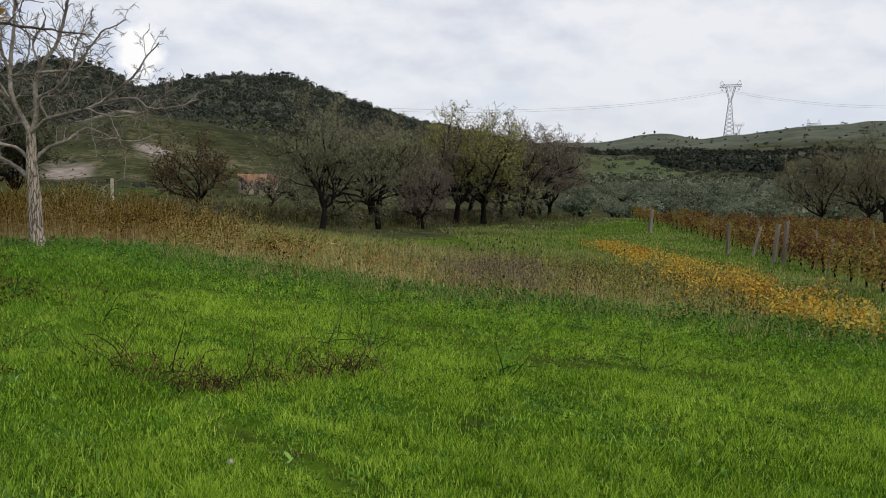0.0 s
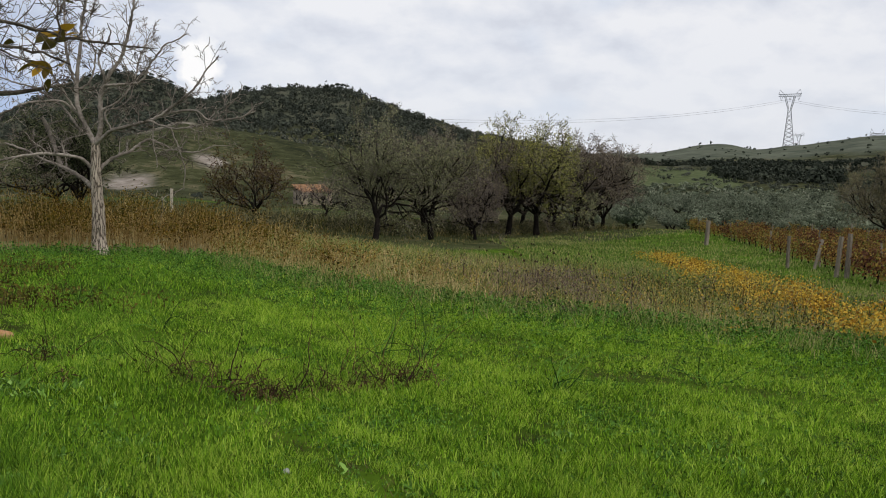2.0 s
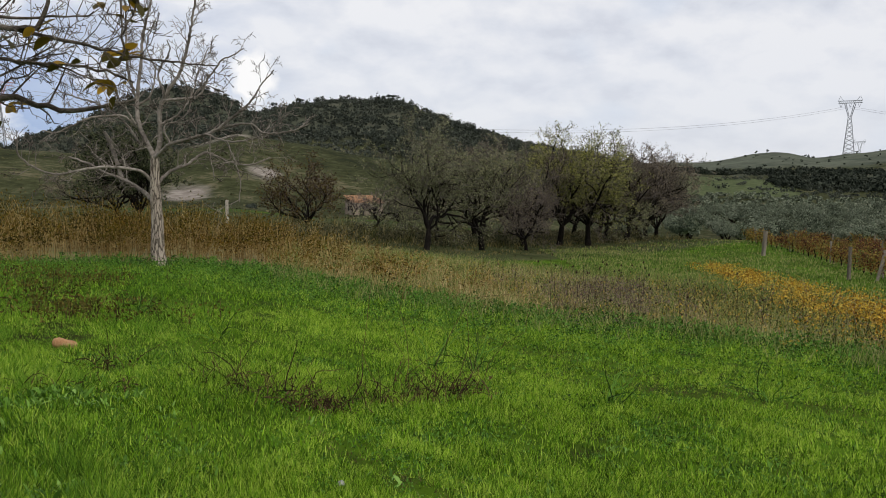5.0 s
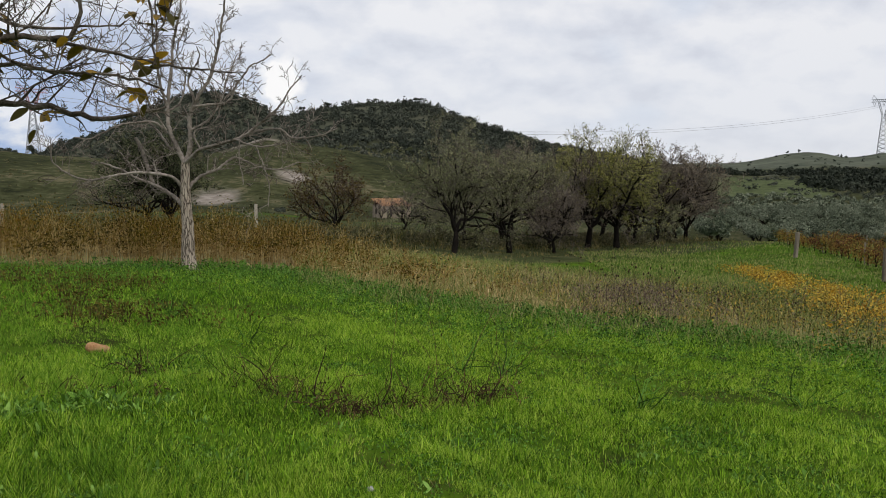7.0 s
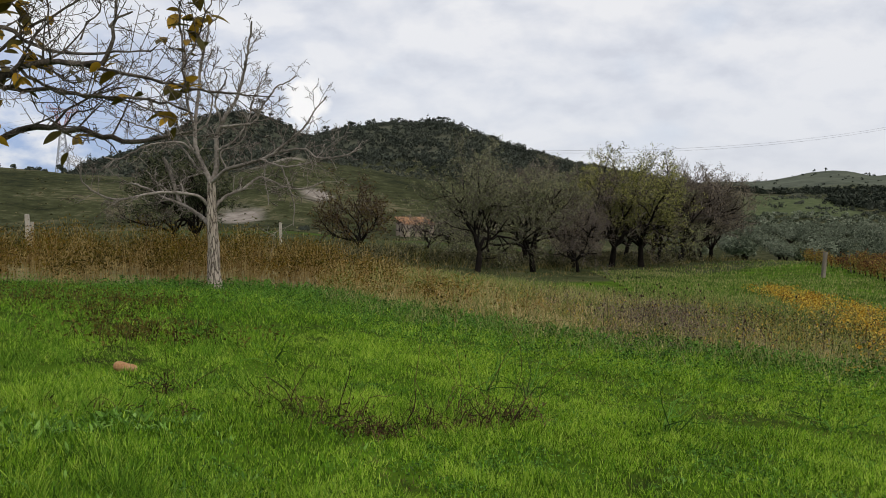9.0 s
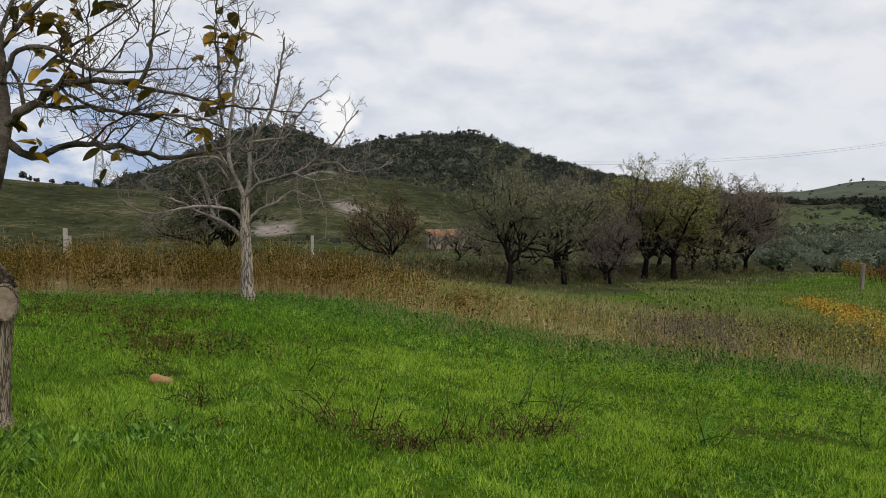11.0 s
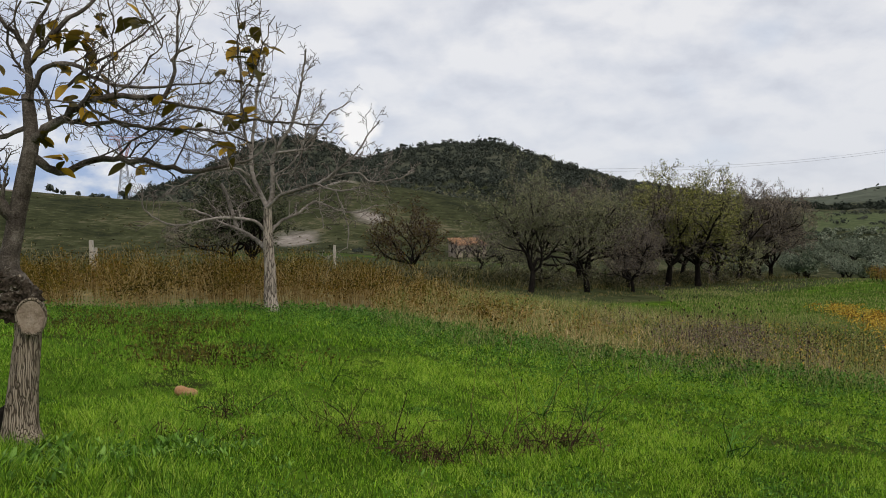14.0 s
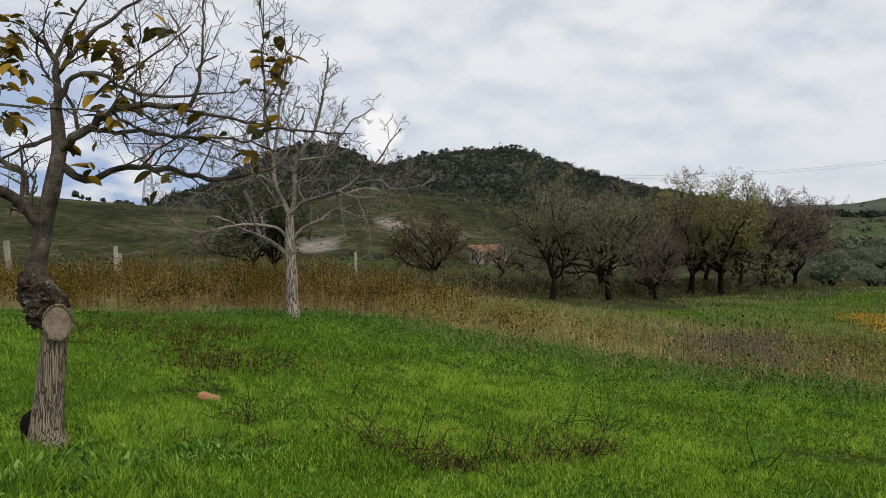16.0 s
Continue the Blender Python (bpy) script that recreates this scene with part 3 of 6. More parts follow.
def make_ground():
    nb, nr = GZ.shape
    V = np.stack([GX, GY, GZ], -1).reshape(-1, 3)
    i, k = np.meshgrid(np.arange(nb - 1), np.arange(nr - 1), indexing="ij")
    a = i * nr + k
    F = np.stack([a, a + 1, a + nr + 1, a + nr], -1).reshape(-1, 4)[:, ::-1]
    me = raw_mesh("ground", V, F, True)
    x, y, z = V.T
    r, b = np.hypot(x, y), np.degrees(np.arctan2(x, y))

    def layer(name, values):
        me.attributes.new(name, "FLOAT", "POINT").data.foreach_set("value", np.clip(values, 0, 1).astype(np.float32))

    def spotty(cb, cr, wb, wr):
        return np.exp(-((b - cb) / wb) ** 2 - ((r - cr) / wr) ** 2)

    edge = field_edge(x)
    rough = np.clip((y - edge) / 1.0, 0, 1) * np.clip((30 - y + x * -0.2) / 5, 0, 1) * np.clip((9.5 - x) / 2, 0, 1)
    behind = np.clip((y - 24) / 6, 0, 1) * np.clip((y - 31 - 1.3 * (x - 0.4) + 6) / 4, 0, 1) * np.clip((75 - y) / 10, 0, 1)
    layer("rank", behind)
    layer("dry", rough * 0.8 + np.clip((y - 70) / 30, 0, 1) * np.clip((4 - b) / 6, 0, 1) * 0.3)
    layer("hill", np.clip((r - 55) / 40, 0, 1) * np.clip((14 - b) / 5, 0.0, 1) + np.clip((r - 90) / 40, 0, 1))
    layer("wood", np.clip((r - 330) / 120, 0, 1) * np.clip((16 - b) / 4, 0, 1) + np.clip((r - 480) / 60, 0, 1) * np.clip((900 - r) / 100, 0, 1) * 0.8)
    # distance zone that carries the painted haze of the far ridges
    layer("ridge", np.clip((r - 820) / 120, 0, 1) * np.clip((b - 8) / 6, 0, 1))
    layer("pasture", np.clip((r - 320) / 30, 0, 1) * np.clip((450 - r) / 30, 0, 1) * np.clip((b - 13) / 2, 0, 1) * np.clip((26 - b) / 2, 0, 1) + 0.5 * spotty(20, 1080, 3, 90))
    layer("marl", 0.74 * spotty(-15.4, 132, 2.2, 14) + 0.8 * spotty(-10.3, 153, 1.6, 8) + 0.62 * spotty(-12.8, 204, 2.6, 12) + 0.9 * spotty(-33.5, 208, 1.6, 8))
    g = new("ground", me)
    me.materials.append(ground_material())
    tagged(g, "rolling green field and hills with dry and marly patches", "ground", kind="structure")


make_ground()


# ---------------------------------------------------------------- trees
def bark_tube(ctrl, sides, step, depth, ridges, seed, flare=0.0):
    """A trunk with upright furrows: the ring radius follows wandering ridges."""
    p, r = smooth_line(ctrl, step)
    V, F = tubes([(p, r)], sides)
    V = V.reshape(len(p), sides, 3)
    for i in range(len(p)):
        for k in range(sides):
            a = 2 * math.pi * k / sides
            q = Vector((math.cos(a) * ridges, math.sin(a) * ridges, p[i][2] * 1.3 + seed))
            f = 1 - abs(noise.noise(q)) * 2.2
            lump = noise.noise(Vector((math.cos(a) * 1.2, math.sin(a) * 1.2, p[i][2] * 5 + seed)))
            d = V[i, k] - p[i]
            foot = flare * math.exp(-max(0.0, p[i][2]) / 0.09) * (1 + 0.6 * math.sin(a * 3 + seed))
            V[i, k] = p[i] + d * (1 + foot + depth * (f - 0.4) + depth * 0.9 * lump)
    return V.reshape(-1, 3), F


def split_levels(lines, cut):
    thick = [(p, r) for p, r, lv in lines if lv < cut]
    thin = [(p, r) for p, r, lv in lines if lv >= cut]
    return thick, thin


def limb_tree(name, limbs, place, label, seed, spec, per_metre, twig_len, bark, limb_mat, twig_mat, furrow, slim=1.0, finest=0.0026):
    """A tree whose trunk and limbs follow control lines, with spurs and twigs grown off the limbs."""
    rng = np.random.default_rng(seed)
    root = thing(name, place, label, "tree")
    off = np.array(place)
    stem = [(x - off[0], y - off[1], z - off[2], r) for x, y, z, r in limbs[0]]
    x, y, z, r = stem[0]
    V, F = bark_tube([(x, y, z - 0.14, r)] + stem[:8], 64, 0.022, furrow, 8.0, seed, 0.30)
    put("trunk", raw_mesh("trunk", V, F, True), bark, root)
    if len(stem) > 8:
        V, F = bark_tube(stem[6:], 32, 0.025, 0.085, 2.6, seed)
        put("upper_trunk", raw_mesh("upper_trunk", V, F, True), limb_mat, root, "smooth grey-brown bark with lichen")
    twigs, tips = [], []
    for limb in limbs[1:]:
        p, r = smooth_line([(x - off[0], y - off[1], z - off[2], q) for x, y, z, q in limb], 0.05)
        r = np.maximum(r * slim, finest)
        p[1:-1] += rng.normal(0, 0.006, p[1:-1].shape)
        V, F = tubes([(p, r)], 8, 0.10, rng)
        put("limb", raw_mesh("limb", V, F, True), limb_mat, root)
        ln = np.linalg.norm(np.diff(p, axis=0), axis=1).sum()
        for _ in range(int(ln * per_metre)):
            i = int(rng.uniform(0.15, 0.99) * (len(p) - 1))
            d = unit(p[min(i + 1, len(p) - 1)] - p[i])
            side = unit(np.cross(d, rng.normal(0, 1, 3)))
            way = unit(d * 0.7 + side + np.array([0, 0, 0.25]))
            sprout(rng, twigs, p[i], way, twig_len * rng.uniform(0.4, 1.3), max(r[i] * 0.4, finest * 1.5), 0, spec, tips)
    twigs = [(p, np.maximum(r, finest), lv) for p, r, lv in twigs]
    a, b = split_levels(twigs, 1)
    for line in a:
        V, F = tubes([line], 5)
        put("branch", raw_mesh("branch", V, F, True), limb_mat, root)
    V, F = tubes(b, 3)
    tagged(put("twig_mass", raw_mesh("twig_mass", V, F, True), twig_mat, root), kind="stuff")
    return root, tips, rng


NEAR_LIMBS = []
NEAR_LIMBS.append([(-3.22, 5.05, 0.37, 0.118), (-3.23, 5.05, 0.48, 0.102), (-3.21, 5.05, 0.75, 0.090), (-3.19, 5.05, 0.94, 0.084), (-3.17, 5.05, 1.10, 0.080), (-3.18, 5.07, 1.23, 0.100), (-3.25, 5.07, 1.34, 0.107), (-3.29, 5.05, 1.44, 0.089), (-3.30, 5.05, 1.53, 0.069), (-3.26, 5.05, 1.71, 0.057), (-3.22, 5.05, 1.90, 0.052), (-3.17, 5.05, 2.11, 0.052), (-3.13, 5.05, 2.30, 0.046), (-3.15, 5.07, 2.48, 0.041), (-3.17, 5.08, 2.62, 0.035)])
NEAR_LIMBS.append([(-3.26, 5.05, 1.83, 0.045), (-3.31, 5.00, 1.91, 0.044), (-3.38, 4.95, 2.00, 0.042), (-3.44, 4.85, 2.06, 0.040), (-3.56, 4.75, 2.13, 0.036)])
NEAR_LIMBS.append([(-3.34, 5.00, 2.02, 0.027), (-3.34, 5.00, 2.11, 0.026), (-3.36, 4.95, 2.19, 0.024), (-3.44, 4.90, 2.23, 0.020), (-3.48, 4.75, 2.29, 0.015)])
NEAR_LIMBS.append([(-3.12, 5.05, 2.22, 0.034), (-3.04, 5.10, 2.15, 0.030), (-2.95, 5.15, 2.12, 0.030), (-2.84, 5.17, 2.19, 0.025), (-2.68, 5.23, 2.21, 0.023), (-2.49, 5.30, 2.19, 0.022), (-2.32, 5.35, 2.15, 0.020), (-2.14, 5.40, 2.14, 0.017), (-1.96, 5.45, 2.18, 0.013), (-1.81, 5.47, 2.22, 0.007)])
NEAR_LIMBS.append([(-3.13, 5.05, 2.32, 0.041), (-3.00, 5.00, 2.38, 0.037), (-2.84, 4.95, 2.45, 0.032), (-2.69, 4.93, 2.54, 0.027), (-2.49, 4.90, 2.56, 0.022), (-2.29, 4.87, 2.54, 0.018), (-2.16, 4.85, 2.54, 0.017)])
NEAR_LIMBS.append([(-2.16, 4.85, 2.53, 0.017), (-2.09, 4.83, 2.63, 0.013), (-2.06, 4.81, 2.80, 0.011), (-2.05, 4.80, 2.96, 0.008), (-2.03, 4.79, 3.16, 0.007), (-2.02, 4.79, 3.37, 0.005)])
NEAR_LIMBS.append([(-2.29, 4.87, 2.54, 0.013), (-2.10, 4.93, 2.51, 0.012), (-1.90, 4.97, 2.46, 0.010), (-1.69, 5.00, 2.41, 0.009), (-1.41, 5.05, 2.39, 0.007), (-1.19, 5.08, 2.38, 0.003)])
NEAR_LIMBS.append([(-1.73, 5.00, 2.40, 0.007), (-1.72, 5.00, 2.58, 0.007), (-1.74, 5.00, 2.79, 0.007), (-1.74, 5.00, 3.00, 0.005), (-1.75, 5.00, 3.29, 0.004)])
NEAR_LIMBS.append([(-1.72, 5.00, 2.54, 0.007), (-1.65, 5.02, 2.72, 0.006), (-1.59, 5.03, 2.88, 0.005), (-1.52, 5.05, 3.06, 0.003)])
NEAR_LIMBS.append([(-2.66, 5.23, 2.21, 0.012), (-2.61, 5.25, 2.27, 0.009), (-2.51, 5.25, 2.36, 0.008), (-2.34, 5.23, 2.43, 0.007), (-2.14, 5.20, 2.46, 0.005)])
NEAR_LIMBS.append([(-2.69, 4.93, 2.53, 0.013), (-2.55, 4.95, 2.43, 0.010), (-2.34, 4.97, 2.38, 0.008), (-2.13, 5.00, 2.36, 0.007), (-1.89, 5.05, 2.27, 0.005)])
NEAR_LIMBS.append([(-3.14, 5.05, 2.58, 0.029), (-3.12, 5.01, 2.80, 0.025), (-3.11, 4.97, 2.90, 0.021), (-3.17, 4.94, 2.98, 0.017), (-3.23, 4.90, 3.07, 0.013)])
NEAR_LIMBS.append([(-3.13, 5.02, 2.90, 0.016), (-3.10, 5.08, 3.07, 0.013), (-3.03, 5.14, 3.24, 0.010), (-2.97, 5.20, 3.42, 0.007)])
NEAR_LIMBS.append([(-3.14, 5.05, 2.80, 0.019), (-2.98, 5.10, 3.04, 0.017), (-2.87, 5.15, 3.15, 0.014), (-2.76, 5.20, 3.25, 0.012), (-2.64, 5.25, 3.35, 0.010)])
NEAR_LIMBS.append([(-3.16, 5.00, 2.78, 0.010), (-3.23, 4.97, 2.92, 0.009), (-3.19, 4.93, 3.01, 0.007), (-3.09, 4.90, 3.17, 0.006)])
NEAR_LIMBS.append([(-3.15, 5.05, 2.59, 0.021), (-3.02, 5.03, 2.78, 0.018), (-2.83, 5.01, 2.79, 0.016), (-2.70, 4.99, 2.72, 0.014), (-2.51, 4.96, 2.64, 0.011), (-2.24, 4.94, 2.62, 0.009), (-1.96, 4.92, 2.63, 0.006), (-1.85, 4.90, 2.65, 0.004)])
NEAR_LIMBS.append([(-2.91, 5.05, 2.64, 0.013), (-2.74, 5.08, 2.78, 0.011), (-2.58, 5.10, 2.88, 0.009), (-2.41, 5.12, 2.99, 0.007), (-2.27, 5.15, 3.12, 0.006)])
NEAR_LIMBS.append([(-2.54, 5.00, 2.72, 0.007), (-2.54, 4.99, 2.90, 0.006), (-2.53, 4.97, 3.06, 0.006), (-2.56, 4.96, 3.17, 0.005), (-2.57, 4.95, 3.27, 0.004)])
NEAR_LIMBS.append([(-2.33, 4.95, 2.70, 0.006), (-2.29, 4.94, 2.81, 0.006), (-2.20, 4.93, 2.86, 0.005), (-2.24, 4.91, 3.01, 0.005), (-2.31, 4.90, 3.15, 0.004)])
NEAR_LIMBS.append([(-3.17, 5.05, 2.40, 0.018), (-3.29, 5.02, 2.34, 0.014), (-3.39, 4.98, 2.30, 0.011), (-3.55, 4.95, 2.21, 0.007)])
NEAR_LIMBS.append([(-2.84, 5.00, 2.42, 0.018), (-2.61, 5.04, 2.42, 0.015), (-2.31, 5.08, 2.38, 0.013), (-2.10, 5.12, 2.38, 0.011), (-1.88, 5.16, 2.35, 0.009), (-1.73, 5.20, 2.29, 0.006)])
NEAR_LIMBS.append([(-3.33, 4.70, 2.56, 0.010), (-3.14, 4.75, 2.55, 0.008), (-2.99, 4.80, 2.54, 0.007), (-2.70, 4.85, 2.52, 0.006)])
NEAR_LIMBS.append([(-3.02, 5.10, 2.42, 0.018), (-3.06, 5.12, 2.54, 0.015), (-3.12, 5.15, 2.66, 0.012), (-3.24, 5.17, 2.78, 0.010), (-3.34, 5.20, 2.84, 0.007)])
NEAR_LIMBS.append([(-2.09, 4.80, 2.74, 0.010), (-2.04, 4.80, 2.79, 0.008), (-1.95, 4.80, 2.83, 0.006)])
NEAR_LIMBS.append([(-2.60, 5.30, 2.23, 0.008), (-2.55, 5.27, 2.29, 0.007), (-2.45, 5.23, 2.31, 0.006), (-2.33, 5.20, 2.36, 0.005)])
NEAR_LIMBS.append([(-2.72, 5.10, 2.41, 0.005), (-2.72, 5.13, 2.35, 0.005), (-2.65, 5.17, 2.26, 0.004), (-2.58, 5.20, 2.22, 0.004)])
NEAR_LIMBS.append([(-2.59, 5.00, 2.58, 0.007), (-2.51, 5.03, 2.51, 0.007), (-2.44, 5.05, 2.46, 0.006), (-2.32, 5.07, 2.49, 0.005), (-2.17, 5.10, 2.52, 0.005)])
BARE_LIMBS = []
BARE_LIMBS.append([(-5.06, 16.54, 0.27, 0.139), (-5.09, 16.54, 0.53, 0.129), (-5.09, 16.54, 0.86, 0.119), (-5.09, 16.54, 1.19, 0.109), (-5.12, 16.54, 1.58, 0.100), (-5.12, 16.54, 1.97, 0.089), (-5.12, 16.54, 2.38, 0.080)])
BARE_LIMBS.append([(-5.17, 16.54, 1.85, 0.044), (-5.28, 16.43, 2.04, 0.040), (-5.47, 16.31, 2.13, 0.037), (-5.96, 16.20, 2.16, 0.033), (-6.34, 16.07, 2.10, 0.029), (-6.76, 15.96, 2.01, 0.025), (-7.06, 15.84, 2.09, 0.023), (-7.36, 15.73, 2.34, 0.019), (-7.34, 15.60, 2.64, 0.015)])
BARE_LIMBS.append([(-5.19, 16.59, 1.55, 0.059), (-5.46, 16.77, 1.72, 0.052), (-5.77, 16.95, 1.89, 0.043), (-6.31, 17.13, 2.09, 0.036), (-6.81, 17.31, 2.31, 0.028), (-7.16, 17.48, 2.41, 0.021)])
BARE_LIMBS.append([(-6.31, 17.11, 2.91, 0.044), (-6.21, 17.14, 2.71, 0.047), (-6.12, 17.17, 2.41, 0.050), (-6.00, 17.20, 1.97, 0.054)])
BARE_LIMBS.append([(-5.12, 16.54, 2.35, 0.065), (-5.30, 16.61, 2.69, 0.058), (-5.47, 16.68, 3.07, 0.052), (-5.51, 16.74, 3.53, 0.045), (-5.45, 16.82, 4.25, 0.038), (-5.40, 16.88, 4.87, 0.031), (-5.30, 16.95, 5.38, 0.024), (-5.29, 17.01, 5.67, 0.018)])
BARE_LIMBS.append([(-5.51, 16.73, 3.47, 0.039), (-5.63, 16.75, 3.85, 0.034), (-5.72, 16.77, 4.34, 0.029), (-5.72, 16.79, 4.84, 0.024), (-5.73, 16.81, 5.40, 0.020), (-5.75, 16.83, 5.67, 0.015)])
BARE_LIMBS.append([(-5.11, 16.54, 2.35, 0.065), (-5.01, 16.51, 2.68, 0.059), (-4.99, 16.46, 3.17, 0.055), (-4.93, 16.42, 3.44, 0.049), (-4.72, 16.37, 3.76, 0.044), (-4.54, 16.34, 4.02, 0.039), (-4.39, 16.29, 4.50, 0.034), (-4.30, 16.25, 4.87, 0.028), (-4.22, 16.21, 5.28, 0.023), (-4.19, 16.17, 5.49, 0.018)])
BARE_LIMBS.append([(-5.11, 16.50, 2.36, 0.050), (-4.93, 16.37, 2.48, 0.046), (-4.74, 16.25, 2.61, 0.042), (-4.40, 16.14, 2.69, 0.039), (-3.99, 16.02, 2.79, 0.035), (-3.60, 15.90, 2.92, 0.030), (-3.10, 15.77, 2.97, 0.026), (-2.82, 15.66, 2.79, 0.023), (-2.30, 15.54, 2.83, 0.019), (-1.95, 15.42, 2.95, 0.015)])
BARE_LIMBS.append([(-5.07, 16.54, 1.86, 0.044), (-4.90, 16.73, 2.09, 0.039), (-4.56, 16.92, 2.27, 0.035), (-4.27, 17.11, 2.50, 0.029), (-3.86, 17.30, 2.33, 0.024), (-3.44, 17.48, 2.28, 0.020), (-3.06, 17.67, 2.44, 0.015)])
BARE_LIMBS.append([(-3.99, 15.98, 2.79, 0.026), (-3.60, 15.90, 2.66, 0.024), (-3.27, 15.83, 2.65, 0.021), (-2.83, 15.75, 2.78, 0.018), (-2.51, 15.68, 3.02, 0.015), (-2.34, 15.60, 3.17, 0.012)])
BARE_LIMBS.append([(-3.75, 15.89, 2.87, 0.033), (-3.37, 15.81, 3.15, 0.027), (-3.04, 15.74, 3.44, 0.023), (-2.87, 15.68, 3.69, 0.017), (-2.63, 15.60, 3.95, 0.012)])
BARE_LIMBS.append([(-4.85, 16.26, 3.45, 0.033), (-4.46, 16.21, 3.48, 0.029), (-4.15, 16.17, 3.53, 0.025), (-3.96, 16.12, 3.85, 0.023), (-3.70, 16.07, 4.18, 0.019), (-3.51, 16.03, 4.26, 0.015), (-3.27, 15.98, 4.39, 0.012)])
BARE_LIMBS.append([(-5.52, 16.73, 2.97, 0.033), (-5.72, 16.56, 3.17, 0.029), (-6.02, 16.39, 3.15, 0.025), (-6.32, 16.22, 3.07, 0.022), (-6.78, 16.06, 2.81, 0.018), (-7.01, 15.89, 2.82, 0.015)])
BARE_LIMBS.append([(-5.45, 16.73, 2.63, 0.033), (-5.81, 16.87, 3.08, 0.027), (-6.34, 17.01, 3.43, 0.023), (-6.90, 17.15, 3.61, 0.017), (-7.40, 17.30, 3.79, 0.012)])
BARE_LIMBS.append([(-4.85, 16.36, 3.56, 0.024), (-4.99, 16.42, 3.98, 0.020), (-4.79, 16.48, 4.42, 0.016), (-4.85, 16.54, 4.65, 0.012)])
BARE_LIMBS.append([(-4.94, 16.36, 3.00, 0.026), (-4.63, 16.45, 3.20, 0.023), (-4.39, 16.54, 3.57, 0.019), (-4.30, 16.64, 4.02, 0.015), (-4.10, 16.73, 4.53, 0.012)])
BARE_LIMBS.append([(-4.73, 16.26, 2.61, 0.024), (-4.88, 16.36, 2.94, 0.021), (-4.64, 16.45, 3.07, 0.018), (-4.45, 16.54, 3.29, 0.015), (-4.41, 16.64, 3.74, 0.012)])
BARE_LIMBS.append([(-5.53, 16.83, 3.42, 0.026), (-5.31, 16.89, 3.60, 0.023), (-5.22, 16.97, 4.11, 0.019), (-5.40, 17.03, 4.63, 0.015), (-5.25, 17.11, 5.14, 0.012)])
BARE_LIMBS.append([(-3.88, 15.89, 2.75, 0.015), (-3.88, 15.86, 2.39, 0.013), (-3.80, 15.82, 2.07, 0.011), (-3.80, 15.79, 1.91, 0.008)])
BARE_LIMBS.append([(-3.54, 15.79, 2.65, 0.018), (-3.38, 15.76, 2.23, 0.015), (-3.28, 15.73, 1.86, 0.012), (-3.30, 15.70, 1.51, 0.008)])
BARE_LIMBS.append([(-5.64, 16.36, 2.13, 0.018), (-5.66, 16.38, 2.40, 0.016), (-5.40, 16.42, 2.51, 0.014), (-5.19, 16.45, 2.57, 0.012)])
BARE_LIMBS.append([(-5.51, 16.64, 3.02, 0.026), (-5.88, 16.48, 3.70, 0.022), (-6.07, 16.33, 4.11, 0.017), (-6.33, 16.17, 4.39, 0.012)])


def big_leaf(length, width, curl):
    """One oval leaf, folded along its midrib and curled, a few millimetres thick at the rib."""
    n, V, F = 7, [], []
    for i in range(n):
        t = i / (n - 1)
        w = width * math.sin(math.pi * min(1, 0.06 + 0.94 * t)) ** 0.75 * (1 - 0.25 * t)
        z = -curl * length * t * t
        V += [(-w / 2, t * length, z + 0.18 * w), (0, t * length, z), (w / 2, t * length, z + 0.18 * w)]
    for i in range(n - 1):
        for k in (0, 1):
            a = i * 3 + k
            F.append((a, a + 1, a + 4, a + 3))
    return raw_mesh("leaf", V, F, True)


